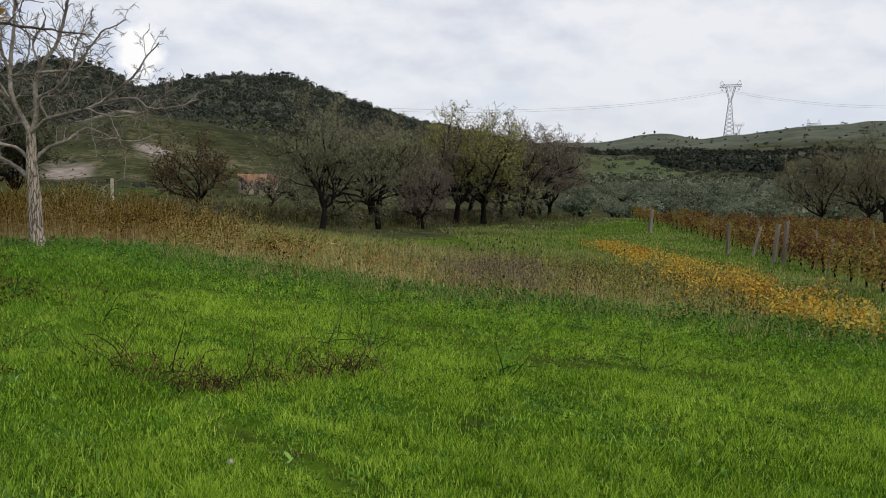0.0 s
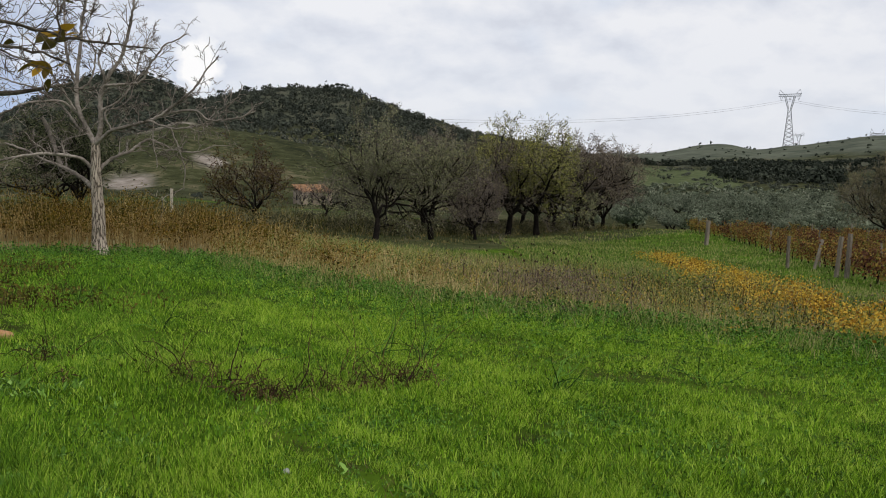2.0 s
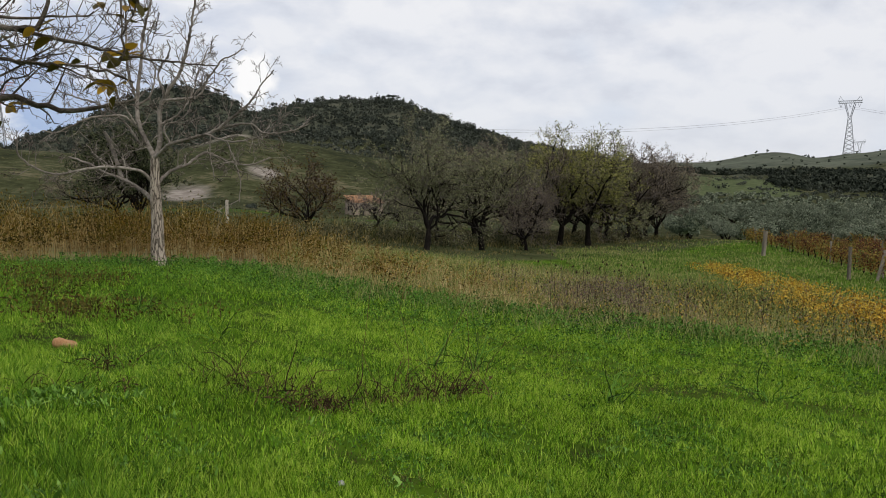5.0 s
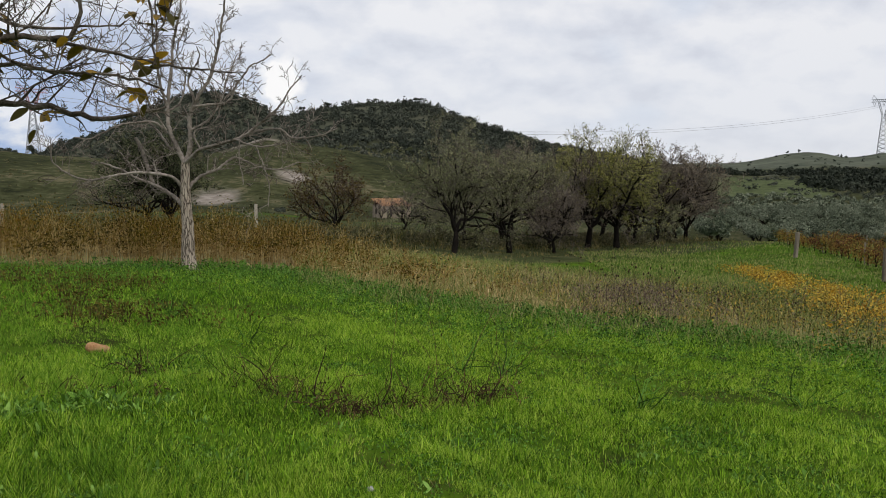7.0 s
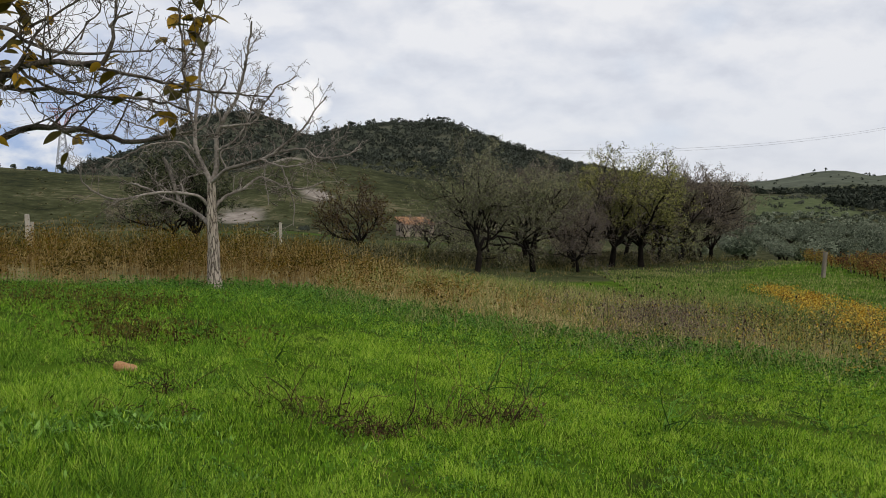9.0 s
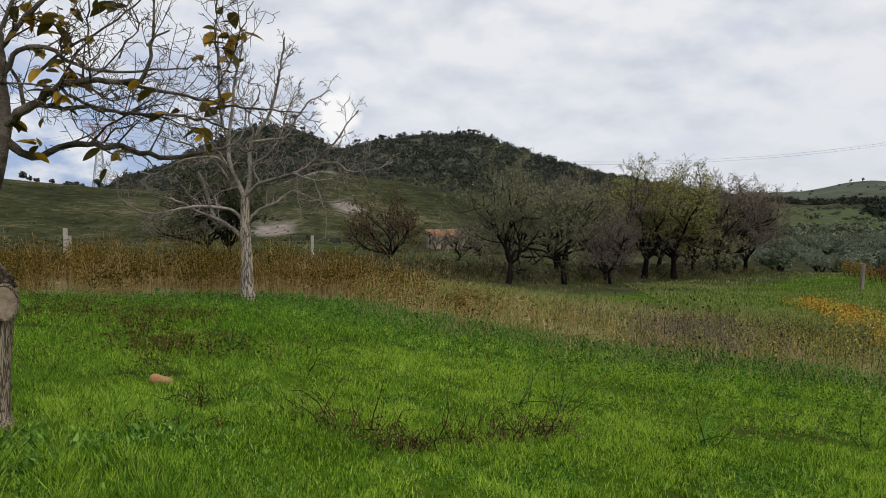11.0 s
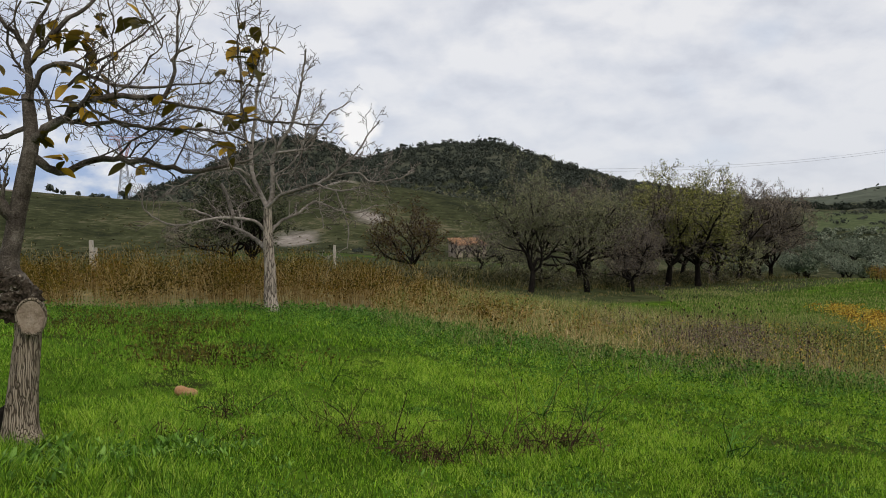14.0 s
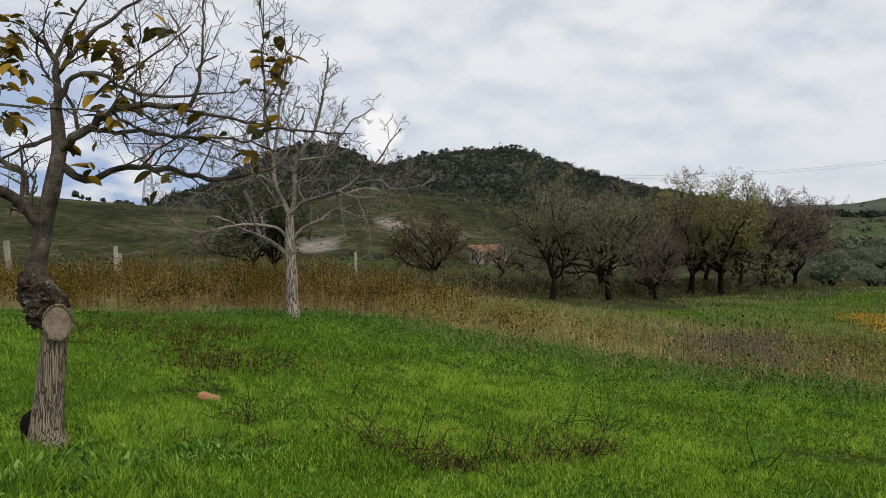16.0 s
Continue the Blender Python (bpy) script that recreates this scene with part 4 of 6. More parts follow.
def near_tree():
    base = (NEAR_LIMBS[0][0][0], NEAR_LIMBS[0][0][1], float(land(NEAR_LIMBS[0][0][0], NEAR_LIMBS[0][0][1])) - 0.02)
    spec = [(0.20, 0.03, 5, 0.42, 0.95), (0.26, 0.05, 2, 0.42, 0.9), (0.28, 0.04, 0, 0, 0)]
    root, tips, rng = limb_tree("walnut_tree", NEAR_LIMBS, base, "pruned young walnut tree with furrowed grey trunk and few yellowing leaves", 5, spec, 9, 0.34, BARK_NEAR, BARK_LIMB, TWIG_NEAR, 0.05, 0.86, 0.0021)
    # the sawn-off limb: a collar of bark with its cut face
    o = Vector(base)
    c = Vector((-3.10, 4.97, 1.20)) - o
    bm = bmesh.new()
    turn = look((0, 0, 0), (0.45, -0.85, -0.05))
    n, rings = 26, [(0.080, -0.12), (0.100, -0.04), (0.109, 0.008), (0.106, 0.028), (0.097, 0.034), (0.090, 0.024)]
    prev = None
    for rad, d in rings:
        ring = []
        for k in range(n):
            a = 2 * math.pi * k / n
            q = rad * (1 + 0.10 * noise.noise(Vector((math.cos(a) * 2, math.sin(a) * 2, d * 9))))
            ring.append(bm.verts.new(c + turn.to_3x3() @ Vector((q * 0.86 * math.cos(a), q * 1.15 * math.sin(a), -d))))
        if prev:
            for k in range(n):
                bm.faces.new((prev[k], prev[(k + 1) % n], ring[(k + 1) % n], ring[k]))
        prev = ring
    part("pruning_collar", bm, BARK_NEAR, root)
    bm = bmesh.new()
    prev = None
    for rad in (0.090, 0.07, 0.05, 0.03, 0.015, 0.004):
        ring = []
        for k in range(n):
            a = 2 * math.pi * k / n
            q = rad * (1 + 0.10 * noise.noise(Vector((math.cos(a) * 2, math.sin(a) * 2, 0.25))))
            d = 0.025 + 0.008 * noise.noise(Vector((q * 60 * math.cos(a), q * 20 * math.sin(a), 1)))
            ring.append(bm.verts.new(c + turn.to_3x3() @ Vector((q * 0.86 * math.cos(a), q * 1.15 * math.sin(a), -d))))
        if prev:
            for k in range(n):
                bm.faces.new((prev[k], prev[(k + 1) % n], ring[(k + 1) % n], ring[k]))
        prev = ring
    bm.faces.new(prev)
    part("sawn_face", bm, CUTWOOD, root, "weathered sawn wood with cracks")
    # burls on the bent part of the trunk
    for x, y, z, s in ((-3.31, 5.04, 1.43, 0.095), (-3.25, 5.03, 1.34, 0.10), (-3.34, 5.03, 1.36, 0.065), (-3.16, 5.02, 1.32, 0.080), (-3.20, 4.98, 1.40, 0.055), (-3.11, 5.0, 1.30, 0.05), (-3.24, 4.98, 1.24, 0.07)):
        bm = bmesh.new()
        bmesh.ops.create_icosphere(bm, subdivisions=4, radius=s)
        for v in bm.verts:
            v.co *= 1 + 0.42 * noise.fractal(v.co * 26 + Vector((x * 40, 0, z * 30)), 0.7, 2.1, 5)
            v.co += Vector((x, y, z)) - o
        part("burl", bm, BARK_BURL, root)
    # a mossy stub at the foot
    bm = bmesh.new()
    bmesh.ops.create_icosphere(bm, subdivisions=3, radius=0.1)
    for v in bm.verts:
        v.co = Vector((v.co.x * 0.75, v.co.y * 0.75, v.co.z * 1.35)) * (1 + 0.25 * noise.fractal(v.co * 16, 1, 2, 3)) + Vector((-3.37, 5.12, 0.47)) - o
    part("root_stub", bm, BARK_DARK, root, "dark mossy stub at the foot")
    # leaves left on the twigs, in a few bunches
    kinds = [big_leaf(0.115, 0.064, 0.12), big_leaf(0.095, 0.055, 0.05), big_leaf(0.13, 0.070, 0.22)]
    bunches = []
    bunches += [((-3.35, 4.90, 3.06), 9, 0.07), ((-3.41, 4.95, 2.91), 9, 0.07), ((-3.39, 4.90, 2.72), 12, 0.08), ((-3.38, 4.90, 2.52), 8, 0.05), ((-3.05, 5.05, 3.23), 3, 0.03)]
    bunches += [((-2.94, 5.10, 2.98), 10, 0.10), ((-2.75, 5.05, 2.93), 10, 0.09), ((-2.81, 5.05, 2.84), 6, 0.06), ((-2.72, 4.95, 2.62), 9, 0.08), ((-2.70, 4.95, 2.49), 12, 0.09)]
    bunches += [((-2.43, 4.95, 3.04), 3, 0.04), ((-2.33, 4.95, 2.99), 2, 0.02), ((-1.66, 5.05, 2.90), 7, 0.07), ((-1.66, 5.05, 2.75), 9, 0.07), ((-1.74, 5.05, 2.41), 6, 0.06)]
    bunches += [((-1.78, 5.05, 2.30), 4, 0.06), ((-3.03, 5.00, 2.33), 3, 0.03), ((-2.95, 5.00, 2.21), 4, 0.04), ((-2.58, 5.30, 2.13), 3, 0.03), ((-1.86, 5.00, 2.72), 1, 0.01)]
    bunches += [((-2.12, 4.85, 2.55), 3, 0.04), ((-1.95, 5.10, 2.28), 2, 0.03), ((-2.73, 5.10, 3.12), 1, 0.02), ((-2.39, 4.95, 2.54), 2, 0.03), ((-2.08, 5.10, 2.37), 2, 0.03)]
    allp = np.concatenate(tips)
    for where, count, spread in bunches:
        c = np.array(where) - np.array(base)
        for _ in range(int(count * 1.5 + 0.5)):
            q = c + rng.normal(0, spread * 0.75, 3) * np.array([1, 1, 1.25])
            near = allp[np.argmin(((allp - q) ** 2).sum(1))]
            q = near + (q - near) * 0.5 if np.linalg.norm(near - q) < 0.15 else q
            m = Matrix.Translation(q) @ Euler((rng.uniform(-1.0, 0.5), rng.uniform(-0.8, 0.8), rng.uniform(0, 6.28))).to_matrix().to_4x4() @ Matrix.Scale(rng.uniform(0.75, 1.25), 4)
            put("leaf", kinds[int(rng.integers(0, 3))], WALNUTLEAF, root, m=m)


near_tree()


def bare_tree():
    base = spot(BARE_LIMBS[0][0][0], BARE_LIMBS[0][0][1], 0.05)
    spec = [(0.20, 0.05, 4, 0.50, 0.8), (0.24, 0.06, 3, 0.5, 0.85), (0.26, 0.05, 0, 0, 0)]
    limb_tree("bare_walnut_tree", BARE_LIMBS, base, "leafless walnut tree with pale cracked trunk at the field edge", 11, spec, 7.0, 0.42, BARK_PALE, TWIG_PALE, TWIG_THIN, 0.08, 0.82, 0.0046)


bare_tree()


def orchard_tree(seed, height, trunk_h, lean, leaf_mat, leaf_count, leaf_size, kids=(6, 6, 6), stems=4, twig=TWIG_GREY, wide=0.62):
    """Meshes of one spreading orchard tree: dark trunk and limbs, a haze of twigs, thin leaves."""
    rng = np.random.default_rng(seed)
    lines, tips = [], []
    p = [np.array([0, 0, -0.15])]
    w = np.array([lean, 0.0, 1.0])
    n = 7
    for i in range(n):
        w = unit(w + rng.normal(0, 0.10, 3) + np.array([0, 0, 0.05]))
        p.append(p[-1] + w * (trunk_h + 0.15) / n)
    p = np.array(p)
    r0 = height * 0.0235
    trunk = (p, np.linspace(r0 * 1.25, r0 * 0.85, n + 1))
    spec = [(0.24, 0.07, kids[0], 0.52, 0.75), (0.22, 0.08, kids[1], 0.50, 0.8), (0.2, 0.02, kids[2], 0.5, 0.8), (0.2, 0.0, 0, 0, 0)]
    first = rng.uniform(0, 6.28)
    for k in range(stems):
        a = first + 2 * math.pi * k / stems + rng.uniform(-0.3, 0.3)
        out = wide * (1.0 if k % 2 == 0 else 1.45)
        way = np.array([math.cos(a) * out, math.sin(a) * out, 1.0])
        at = p[-1] - np.array([0, 0, rng.uniform(0, 0.35) * trunk_h * 0.5])
        sprout(rng, lines, at, way, (height - trunk_h) * rng.uniform(0.62, 0.85), r0 * rng.uniform(0.5, 0.72), 0, spec, tips)
    thick, thin = split_levels(lines, 2)
    V, F = merge([tubes([trunk], 10, 0.12, rng), tubes(thick, 6, 0.10, rng)])
    a = raw_mesh("trunk", V, F, True)
    thin = [(q, np.maximum(s, 0.0055)) for q, s in thin]
    V, F = tubes(thin, 3)
    b = raw_mesh("twigs", V, F, True)
    V, F = leaves_at(rng, tips, leaf_count, leaf_size, 0.05, 0.6)
    c = raw_mesh("leaves", V, F)
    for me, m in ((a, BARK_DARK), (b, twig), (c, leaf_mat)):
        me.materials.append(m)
    return a, b, c


def stand(name, meshes, place, label, group, turn, scale=1.0):
    root = thing(name, place, label, "tree", group, turn, scale)
    for nm, me in zip(("trunk", "twig_mass", "foliage"), meshes):
        q = put(nm, me, None, root)
        if nm != "trunk":
            tagged(q, kind="stuff")
    return root


OLIVE_GREEN = orchard_tree(21, 5.0, 0.9, 0.05, ALMOND, 22000, 0.054, (7, 7, 5), stems=6)
OLIVE_GREEN_B = orchard_tree(22, 5.0, 0.85, -0.1, ALMOND, 19000, 0.054, (7, 7, 5), stems=6)
GREY_PURPLE = orchard_tree(23, 5.0, 0.9, 0.1, ALMOND_BROWN, 14000, 0.052, (8, 7, 5), stems=6)
YELLOW_TOP = orchard_tree(24, 5.0, 1.0, 0.0, ALMOND_YELLOW, 26000, 0.060, (8, 7, 4), stems=10, wide=0.46)
RUSSET = orchard_tree(26, 5.0, 0.8, 0.2, ALMOND_BROWN, 20000, 0.056, (7, 7, 5), stems=7, wide=0.65)
DARK_CROWN = orchard_tree(27, 5.0, 0.8, 0.3, DARKLEAF, 24000, 0.095, (7, 6, 4), stems=7, wide=0.8)

ROW = "row of orchard trees"
stand("almond_tree", OLIVE_GREEN, spot(0.44, 34.1), "almond tree with dark forked trunk and thin olive-green leaves", ROW, 20, 0.98)
stand("almond_tree", OLIVE_GREEN_B, spot(2.92, 36.9), "almond tree with dark trunk and sparse grey-green leaves", ROW, 100, 1.06)
stand("almond_tree", GREY_PURPLE, spot(5.28, 39.4), "small slender almond tree nearly bare of leaves", ROW, 30, 0.62)
stand("almond_tree", GREY_PURPLE, spot(5.6, 43.5), "nearly bare almond tree with purplish-grey twigs", ROW, 200, 1.12)
stand("almond_tree", YELLOW_TOP, spot(8.0, 46.0), "tall almond tree with yellow-green leaves", ROW, 0, 1.29)
stand("almond_tree", YELLOW_TOP, spot(9.9, 47.0), "tall almond tree with yellow-green leaves", ROW, 140, 1.33)
stand("almond_tree", OLIVE_GREEN_B, spot(12.0, 52.4), "almond tree with dark leaning trunk and dull leaves", ROW, 240, 1.15)
stand("almond_tree", RUSSET, spot(14.1, 55.2), "almond tree with brownish thinning leaves", ROW, 60, 1.36)
stand("almond_tree", RUSSET, spot(15.6, 57.1), "almond tree with brownish thinning leaves", ROW, 170, 1.34)
stand("almond_tree", RUSSET, spot(18.2, 62.0), "almond tree with brownish thinning leaves", ROW, 280, 1.25)
stand("almond_tree", GREY_PURPLE, spot(10.5, 55.0), "nearly bare almond tree with purplish-grey twigs", ROW, 310, 1.2)
stand("almond_tree", GREY_PURPLE, spot(7.2, 51.0), "nearly bare almond tree with purplish-grey twigs", ROW, 80, 1.2)
stand("almond_tree", OLIVE_GREEN, spot(1.2, 41.5), "almond tree with thin olive-green leaves behind the front row", ROW, 165, 1.05)
stand("almond_tree", RUSSET, spot(13.0, 59.0), "almond tree with brownish thinning leaves", ROW, 20, 1.3)
stand("almond_tree", RUSSET, spot(16.6, 59.5), "almond tree with brownish thinning leaves", ROW, 110, 1.22)
stand("almond_tree", GREY_PURPLE, spot(3.2, 44.0), "nearly bare almond tree with purplish-grey twigs", ROW, 130, 1.15)

SHRUB_TREE = orchard_tree(31, 4.0, 0.25, 0.1, mat("russet_leaf", [(0.05, 0.03, 0.02), (0.10, 0.065, 0.03), (0.13, 0.11, 0.035)], 0.5, 4, 0.7, 0, island=0.7, through_light=0.2), 9000, 0.10, (6, 6, 3), stems=9, wide=0.85)
stand("pear_tree", SHRUB_TREE, spot(-6.0, 46.5), "bushy wild pear tree with russet leaves", "", 0, 0.98)
BARE_BUSH = orchard_tree(32, 3.0, 0.4, 0.0, ALMOND_BROWN, 250, 0.06, (6, 5, 5), stems=5, wide=0.5)
stand("bare_sapling", BARE_BUSH, spot(-2.5, 53.0), "slender leafless sapling in dry grass", "", 0, 0.95)
stand("bare_sapling", BARE_BUSH, spot(-4.9, 98.0), "slender leafless sapling in dry grass", "", 60, 1.2)
stand("bare_sapling", BARE_BUSH, spot(-7.6, 104.0), "slender leafless sapling in dry grass", "", 150, 1.1)
stand("bare_sapling", BARE_BUSH, spot(-1.2, 58.0), "slender leafless sapling in dry grass", "", 90, 0.8)
stand("dark_almond_tree", DARK_CROWN, spot(-12.6, 38.5), "old almond tree with drooping dark twigs", "", 50, 0.95)
stand("dark_almond_tree", GREY_PURPLE, spot(-14.6, 41.0), "old almond tree with drooping dark twigs", "", 10, 0.9)
OAK = orchard_tree(41, 5.5, 0.8, 0.0, OAKLEAF, 20000, 0.075, (7, 7, 4), stems=8, wide=0.6, twig=TWIG_GREY)
stand("oak_tree", OAK, spot(30.0, 45.5), "broad oak with brownish thinning foliage beyond the vines", "", 75, 0.84)
stand("oak_tree", OAK, spot(36.5, 50.0), "broad oak with brownish thinning foliage beyond the vines", "", 120, 0.92)
stand("dark_oak_tree", OLIVE_GREEN, spot(44, 58), "dark green oak behind the vineyard", "", 60, 1.35)
stand("dark_oak_tree", OLIVE_GREEN_B, spot(48, 66), "dark green oak behind the vineyard", "", 200, 1.4)


def cluster_crown(rng, n, blobs, size, wide, high, base, narrow=0.5):
    """Leaf quads gathered in lumps within a crown, with gaps between."""
    cen = rng.normal(0, 1, (blobs, 3))
    cen /= np.linalg.norm(cen, axis=1, keepdims=True)
    cen *= rng.uniform(0.35, 0.85, (blobs, 1))
    cen[:, 2] = np.abs(cen[:, 2]) * 0.95 - 0.42
    which = rng.integers(0, blobs, n)
    out = rng.normal(0, 1, (n, 3))
    out[:, 2] = np.abs(out[:, 2]) * 1.2 - 0.6
    out /= np.linalg.norm(out, axis=1, keepdims=True)
    c = cen[which] + out * rng.uniform(0.26, 0.42, (blobs, 1))[which] * rng.uniform(0.85, 1.1, (n, 1))
    c *= np.array([wide / 2, wide / 2, high / 2])
    c[:, 2] += base + high / 2
    return leaf_quads(rng, c, size, narrow, facing=out)


def olive_meshes(seed):
    rng = np.random.default_rng(seed)
    lines = []
    for k in range(3):
        a = rng.uniform(0, 6.28)
        p, r = smooth_line([(0, 0, -0.2, 0.20), (0.1 * math.cos(a), 0.1 * math.sin(a), 0.5, 0.16), (0.5 * math.cos(a), 0.5 * math.sin(a), 1.2, 0.10), (0.9 * math.cos(a), 0.9 * math.sin(a), 2.0, 0.05)], 0.3)
        lines.append((p, r))
    V, F = tubes(lines, 6, 0.15, rng)
    a = raw_mesh("trunk", V, F, True)
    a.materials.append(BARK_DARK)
    V, F = merge([cluster_crown(rng, 1500, 10, 0.18, 4.6, 3.5, 0.35, 0.5), cluster_crown(rng, 300, 9, 0.45, 3.4, 2.4, 0.5, 0.9)])
    b = raw_mesh("crown", V, F)
    b.materials.append(OLIVE)
    return a, b


def olive_grove():
    kinds = [olive_meshes(s) for s in (1, 2, 3, 4)]
    rng = np.random.default_rng(9)
    grid = []
    for i in range(-6, 48):
        for j in range(0, 30):
            x, y = i * 6.4 + j * 2.6 - 12, 100 + j * 9.4 - i * 0.5
            r, b = math.hypot(x, y), math.degrees(math.atan2(x, y))
            if 14.5 < b < 39 and 96 < r < 260 and not (r < 100 and b < 17):
                grid.append((r, x + rng.normal(0, 0.5), y + rng.normal(0, 0.5)))
    grid.sort()
    for r, x, y in grid[:290]:
        t = thing("olive_tree", spot(x, y), "silvery-green olive tree in a planted grove", "tree", "olive grove", rng.uniform(0, 360), rng.uniform(0.88, 1.22))
        a, b = kinds[int(rng.integers(0, 4))]
        put("trunk", a, None, t)
        put("crown", b, None, t)


olive_grove()


def wood_patch(name, label, n, where, seed, size=(4.0, 6.5), quads=44, material=FOREST, leaf=0.8, tall=1.0):
    """Far woodland: many small uneven crowns on the slope, as one mass."""
    rng = np.random.default_rng(seed)
    items, got, tries = [], 0, 0
    while got < n and tries < n * 30:
        tries += 1
        b, r = where(rng)
        x, y = r * math.sin(radians(b)), r * math.cos(radians(b))
        s = rng.uniform(*size)
        z = float(land(x, y)) - 0.3 - 0.08 * s
        V, F = cluster_crown(rng, quads, 6, s * 0.34 * leaf, s * rng.uniform(0.8, 1.2), s * tall * rng.uniform(0.7, 1.2), 0.0, 0.8)
        items.append((V + np.array([x, y, z]), F))
        got += 1
    V, F = merge(items)
    return tagged(put(name, raw_mesh(name, V, F), material), label, "woodland", kind="stuff")


def hill_top(rng):
    b = rng.uniform(-29, 16)
    return b, rng.uniform(300, 612) if rng.uniform() < 0.85 else 600 + rng.normal(0, 8)


wood_patch("hill_woods", "dark evergreen woodland covering the far hill", 4700, hill_top, 51, (3.2, 6.6), 46, leaf=0.58)
wood_patch("skyline_trees", "taller dark pines along the hill crest", 210, lambda g: (g.choice([-24, -21, -18.5, -16.8, -15.5, -10, -7, -5, -3, -1.9, 0.2, 2.5, 5]) + g.normal(0, 0.9), g.normal(602, 5)), 52, (4.2, 7.4), 80, leaf=0.5, tall=1.5)
wood_patch("valley_woods", "dark band of oak woodland across the valley", 700, lambda g: (g.uniform(12, 40), g.uniform(500, 640)), 53, (4.0, 7.0), 60, OAKWOOD, 0.6)
wood_patch("oak_clump", "dense clump of dark oaks below the meadow", 170, lambda g: (g.uniform(23.4, 31), g.uniform(395, 470)), 54, (5.5, 8.5), 110, OAKWOOD, 0.55)
wood_patch("far_grove", "rows of grey-green olives on the far slope", 520, lambda g: (g.uniform(15, 40), 248 + 11 * int(g.integers(0, 9)) + g.normal(0, 0.8)), 55, (3.0, 4.2), 70, OLIVE, 0.55, 0.85)
wood_patch("mid_scrub", "scattered scrub below the wooded band", 300, lambda g: (19 + 20 * g.uniform() ** 0.6, 345 + 15 * int(g.integers(0, 9)) + g.normal(0, 1.5)), 56, (2.6, 5.0), 60, FOREST, 0.5, 0.9)
wood_patch("hill_scrub", "low grey-green scrub on the grassy spur", 2200, lambda g: (g.uniform(-42, 6), g.uniform(75, 225)), 57, (0.5, 1.5), 15, SCRUB, 0.7, 0.6)
wood_patch("crest_bushes", "dark bushes along the grassy skyline", 26, lambda g: (g.uniform(-40, -22), g.normal(214, 5)), 58, (1.5, 3.4), 60)
wood_patch("far_slope_woods", "distant trees on the far ridges", 170, lambda g: (g.uniform(16, 42), g.uniform(760, 1110)), 59, (2.5, 6), 50, OAKWOOD, 0.55)


def crest_pines():
    """Umbrella pines standing clear on the two tops of the far hill."""
    kinds = []
    for seed in (141, 142, 143):
        rng = np.random.default_rng(seed)
        p, r = smooth_line([(0, 0, -0.8, 0.32), (0.2, 0.1, 2.0, 0.26), (-0.1, 0.2, 4.2, 0.2), (0.2, 0, 6.0, 0.1)], 0.6)
        limbs = [(p, r)]
        for k in range(4):
            a = rng.uniform(0, 6.28)
            limbs.append(smooth_line([(0, 0.1, 3.4, 0.13), (1.0 * math.cos(a), 1.0 * math.sin(a), 4.6, 0.09), (1.9 * math.cos(a), 1.9 * math.sin(a), 5.3, 0.05)], 0.6))
        V, F = tubes(limbs, 6, 0.1, rng)
        trunk = raw_mesh("trunk", V, F, True)
        trunk.materials.append(BARK_DARK)
        V, F = cluster_crown(rng, 420, 9, 0.6, 5.4, 3.6, 4.0, 0.7)
        crown = raw_mesh("crown", V, F)
        crown.materials.append(OAKWOOD)
        kinds.append((trunk, crown))
    rng = np.random.default_rng(144)
    for k, b in enumerate((-18.6, -17.9, -17.5, -16.4, -15.9, -15.1, -14.3, -13.8, -13.3, -12.7, -9.6, -7.8, -2.6, -2.2, -1.9, -1.5, 0.6, 1.9)):
        t = thing("umbrella_pine", polar(b, 600 + rng.normal(0, 4)), "dark umbrella pine standing on the crest of the wooded hill", "tree", "crest pines", rng.uniform(0, 360), rng.uniform(0.75, 1.15))
        for nm, me in zip(("trunk", "crown"), kinds[k % 3]):
            put(nm, me, None, t)


crest_pines()


# ---------------------------------------------------------------- vineyard
def vine_meshes(seed, leaf):
    rng = np.random.default_rng(seed)
    lines = [smooth_line([(0, 0, -0.05, 0.045), (0.04, 0.03, 0.25, 0.036), (-0.03, 0.05, 0.5, 0.032), (0.02, 0.2, 0.72, 0.02), (0, 0.62, 0.8, 0.01)], 0.1),
             smooth_line([(-0.03, 0.05, 0.5, 0.03), (0.0, -0.2, 0.72, 0.018), (0.03, -0.6, 0.78, 0.01)], 0.1)]
    V, F = tubes(lines, 6, 0.15, rng)
    a = raw_mesh("trunk", V, F, True)
    canes = []
    for _ in range(16):
        y = rng.uniform(-0.6, 0.6)
        canes.append(smooth_line([(0, y, 0.72, 0.006), (rng.normal(0, 0.12), y + rng.normal(0, 0.1), 1.0, 0.005), (rng.normal(0, 0.28), y + rng.normal(0, 0.2), rng.uniform(0.9, 1.35), 0.003)], 0.15))
    V, F = tubes(canes, 3)
    b = raw_mesh("canes", V, F, True)
    pts = np.concatenate([p for p, _ in canes])
    c = pts[rng.integers(0, len(pts), 420)] + rng.normal(0, 0.11, (420, 3))
    c[:, 2] = np.maximum(c[:, 2] - np.abs(rng.normal(0, 0.30, 420)), 0.22)
    V, F = leaf_quads(rng, c, 0.10, 0.85)
    d = raw_mesh("leaves", V, F)
    for me, m in ((a, BARK_DARK), (b, DEADSTEM), (d, leaf)):
        me.materials.append(m)
    return a, b, d


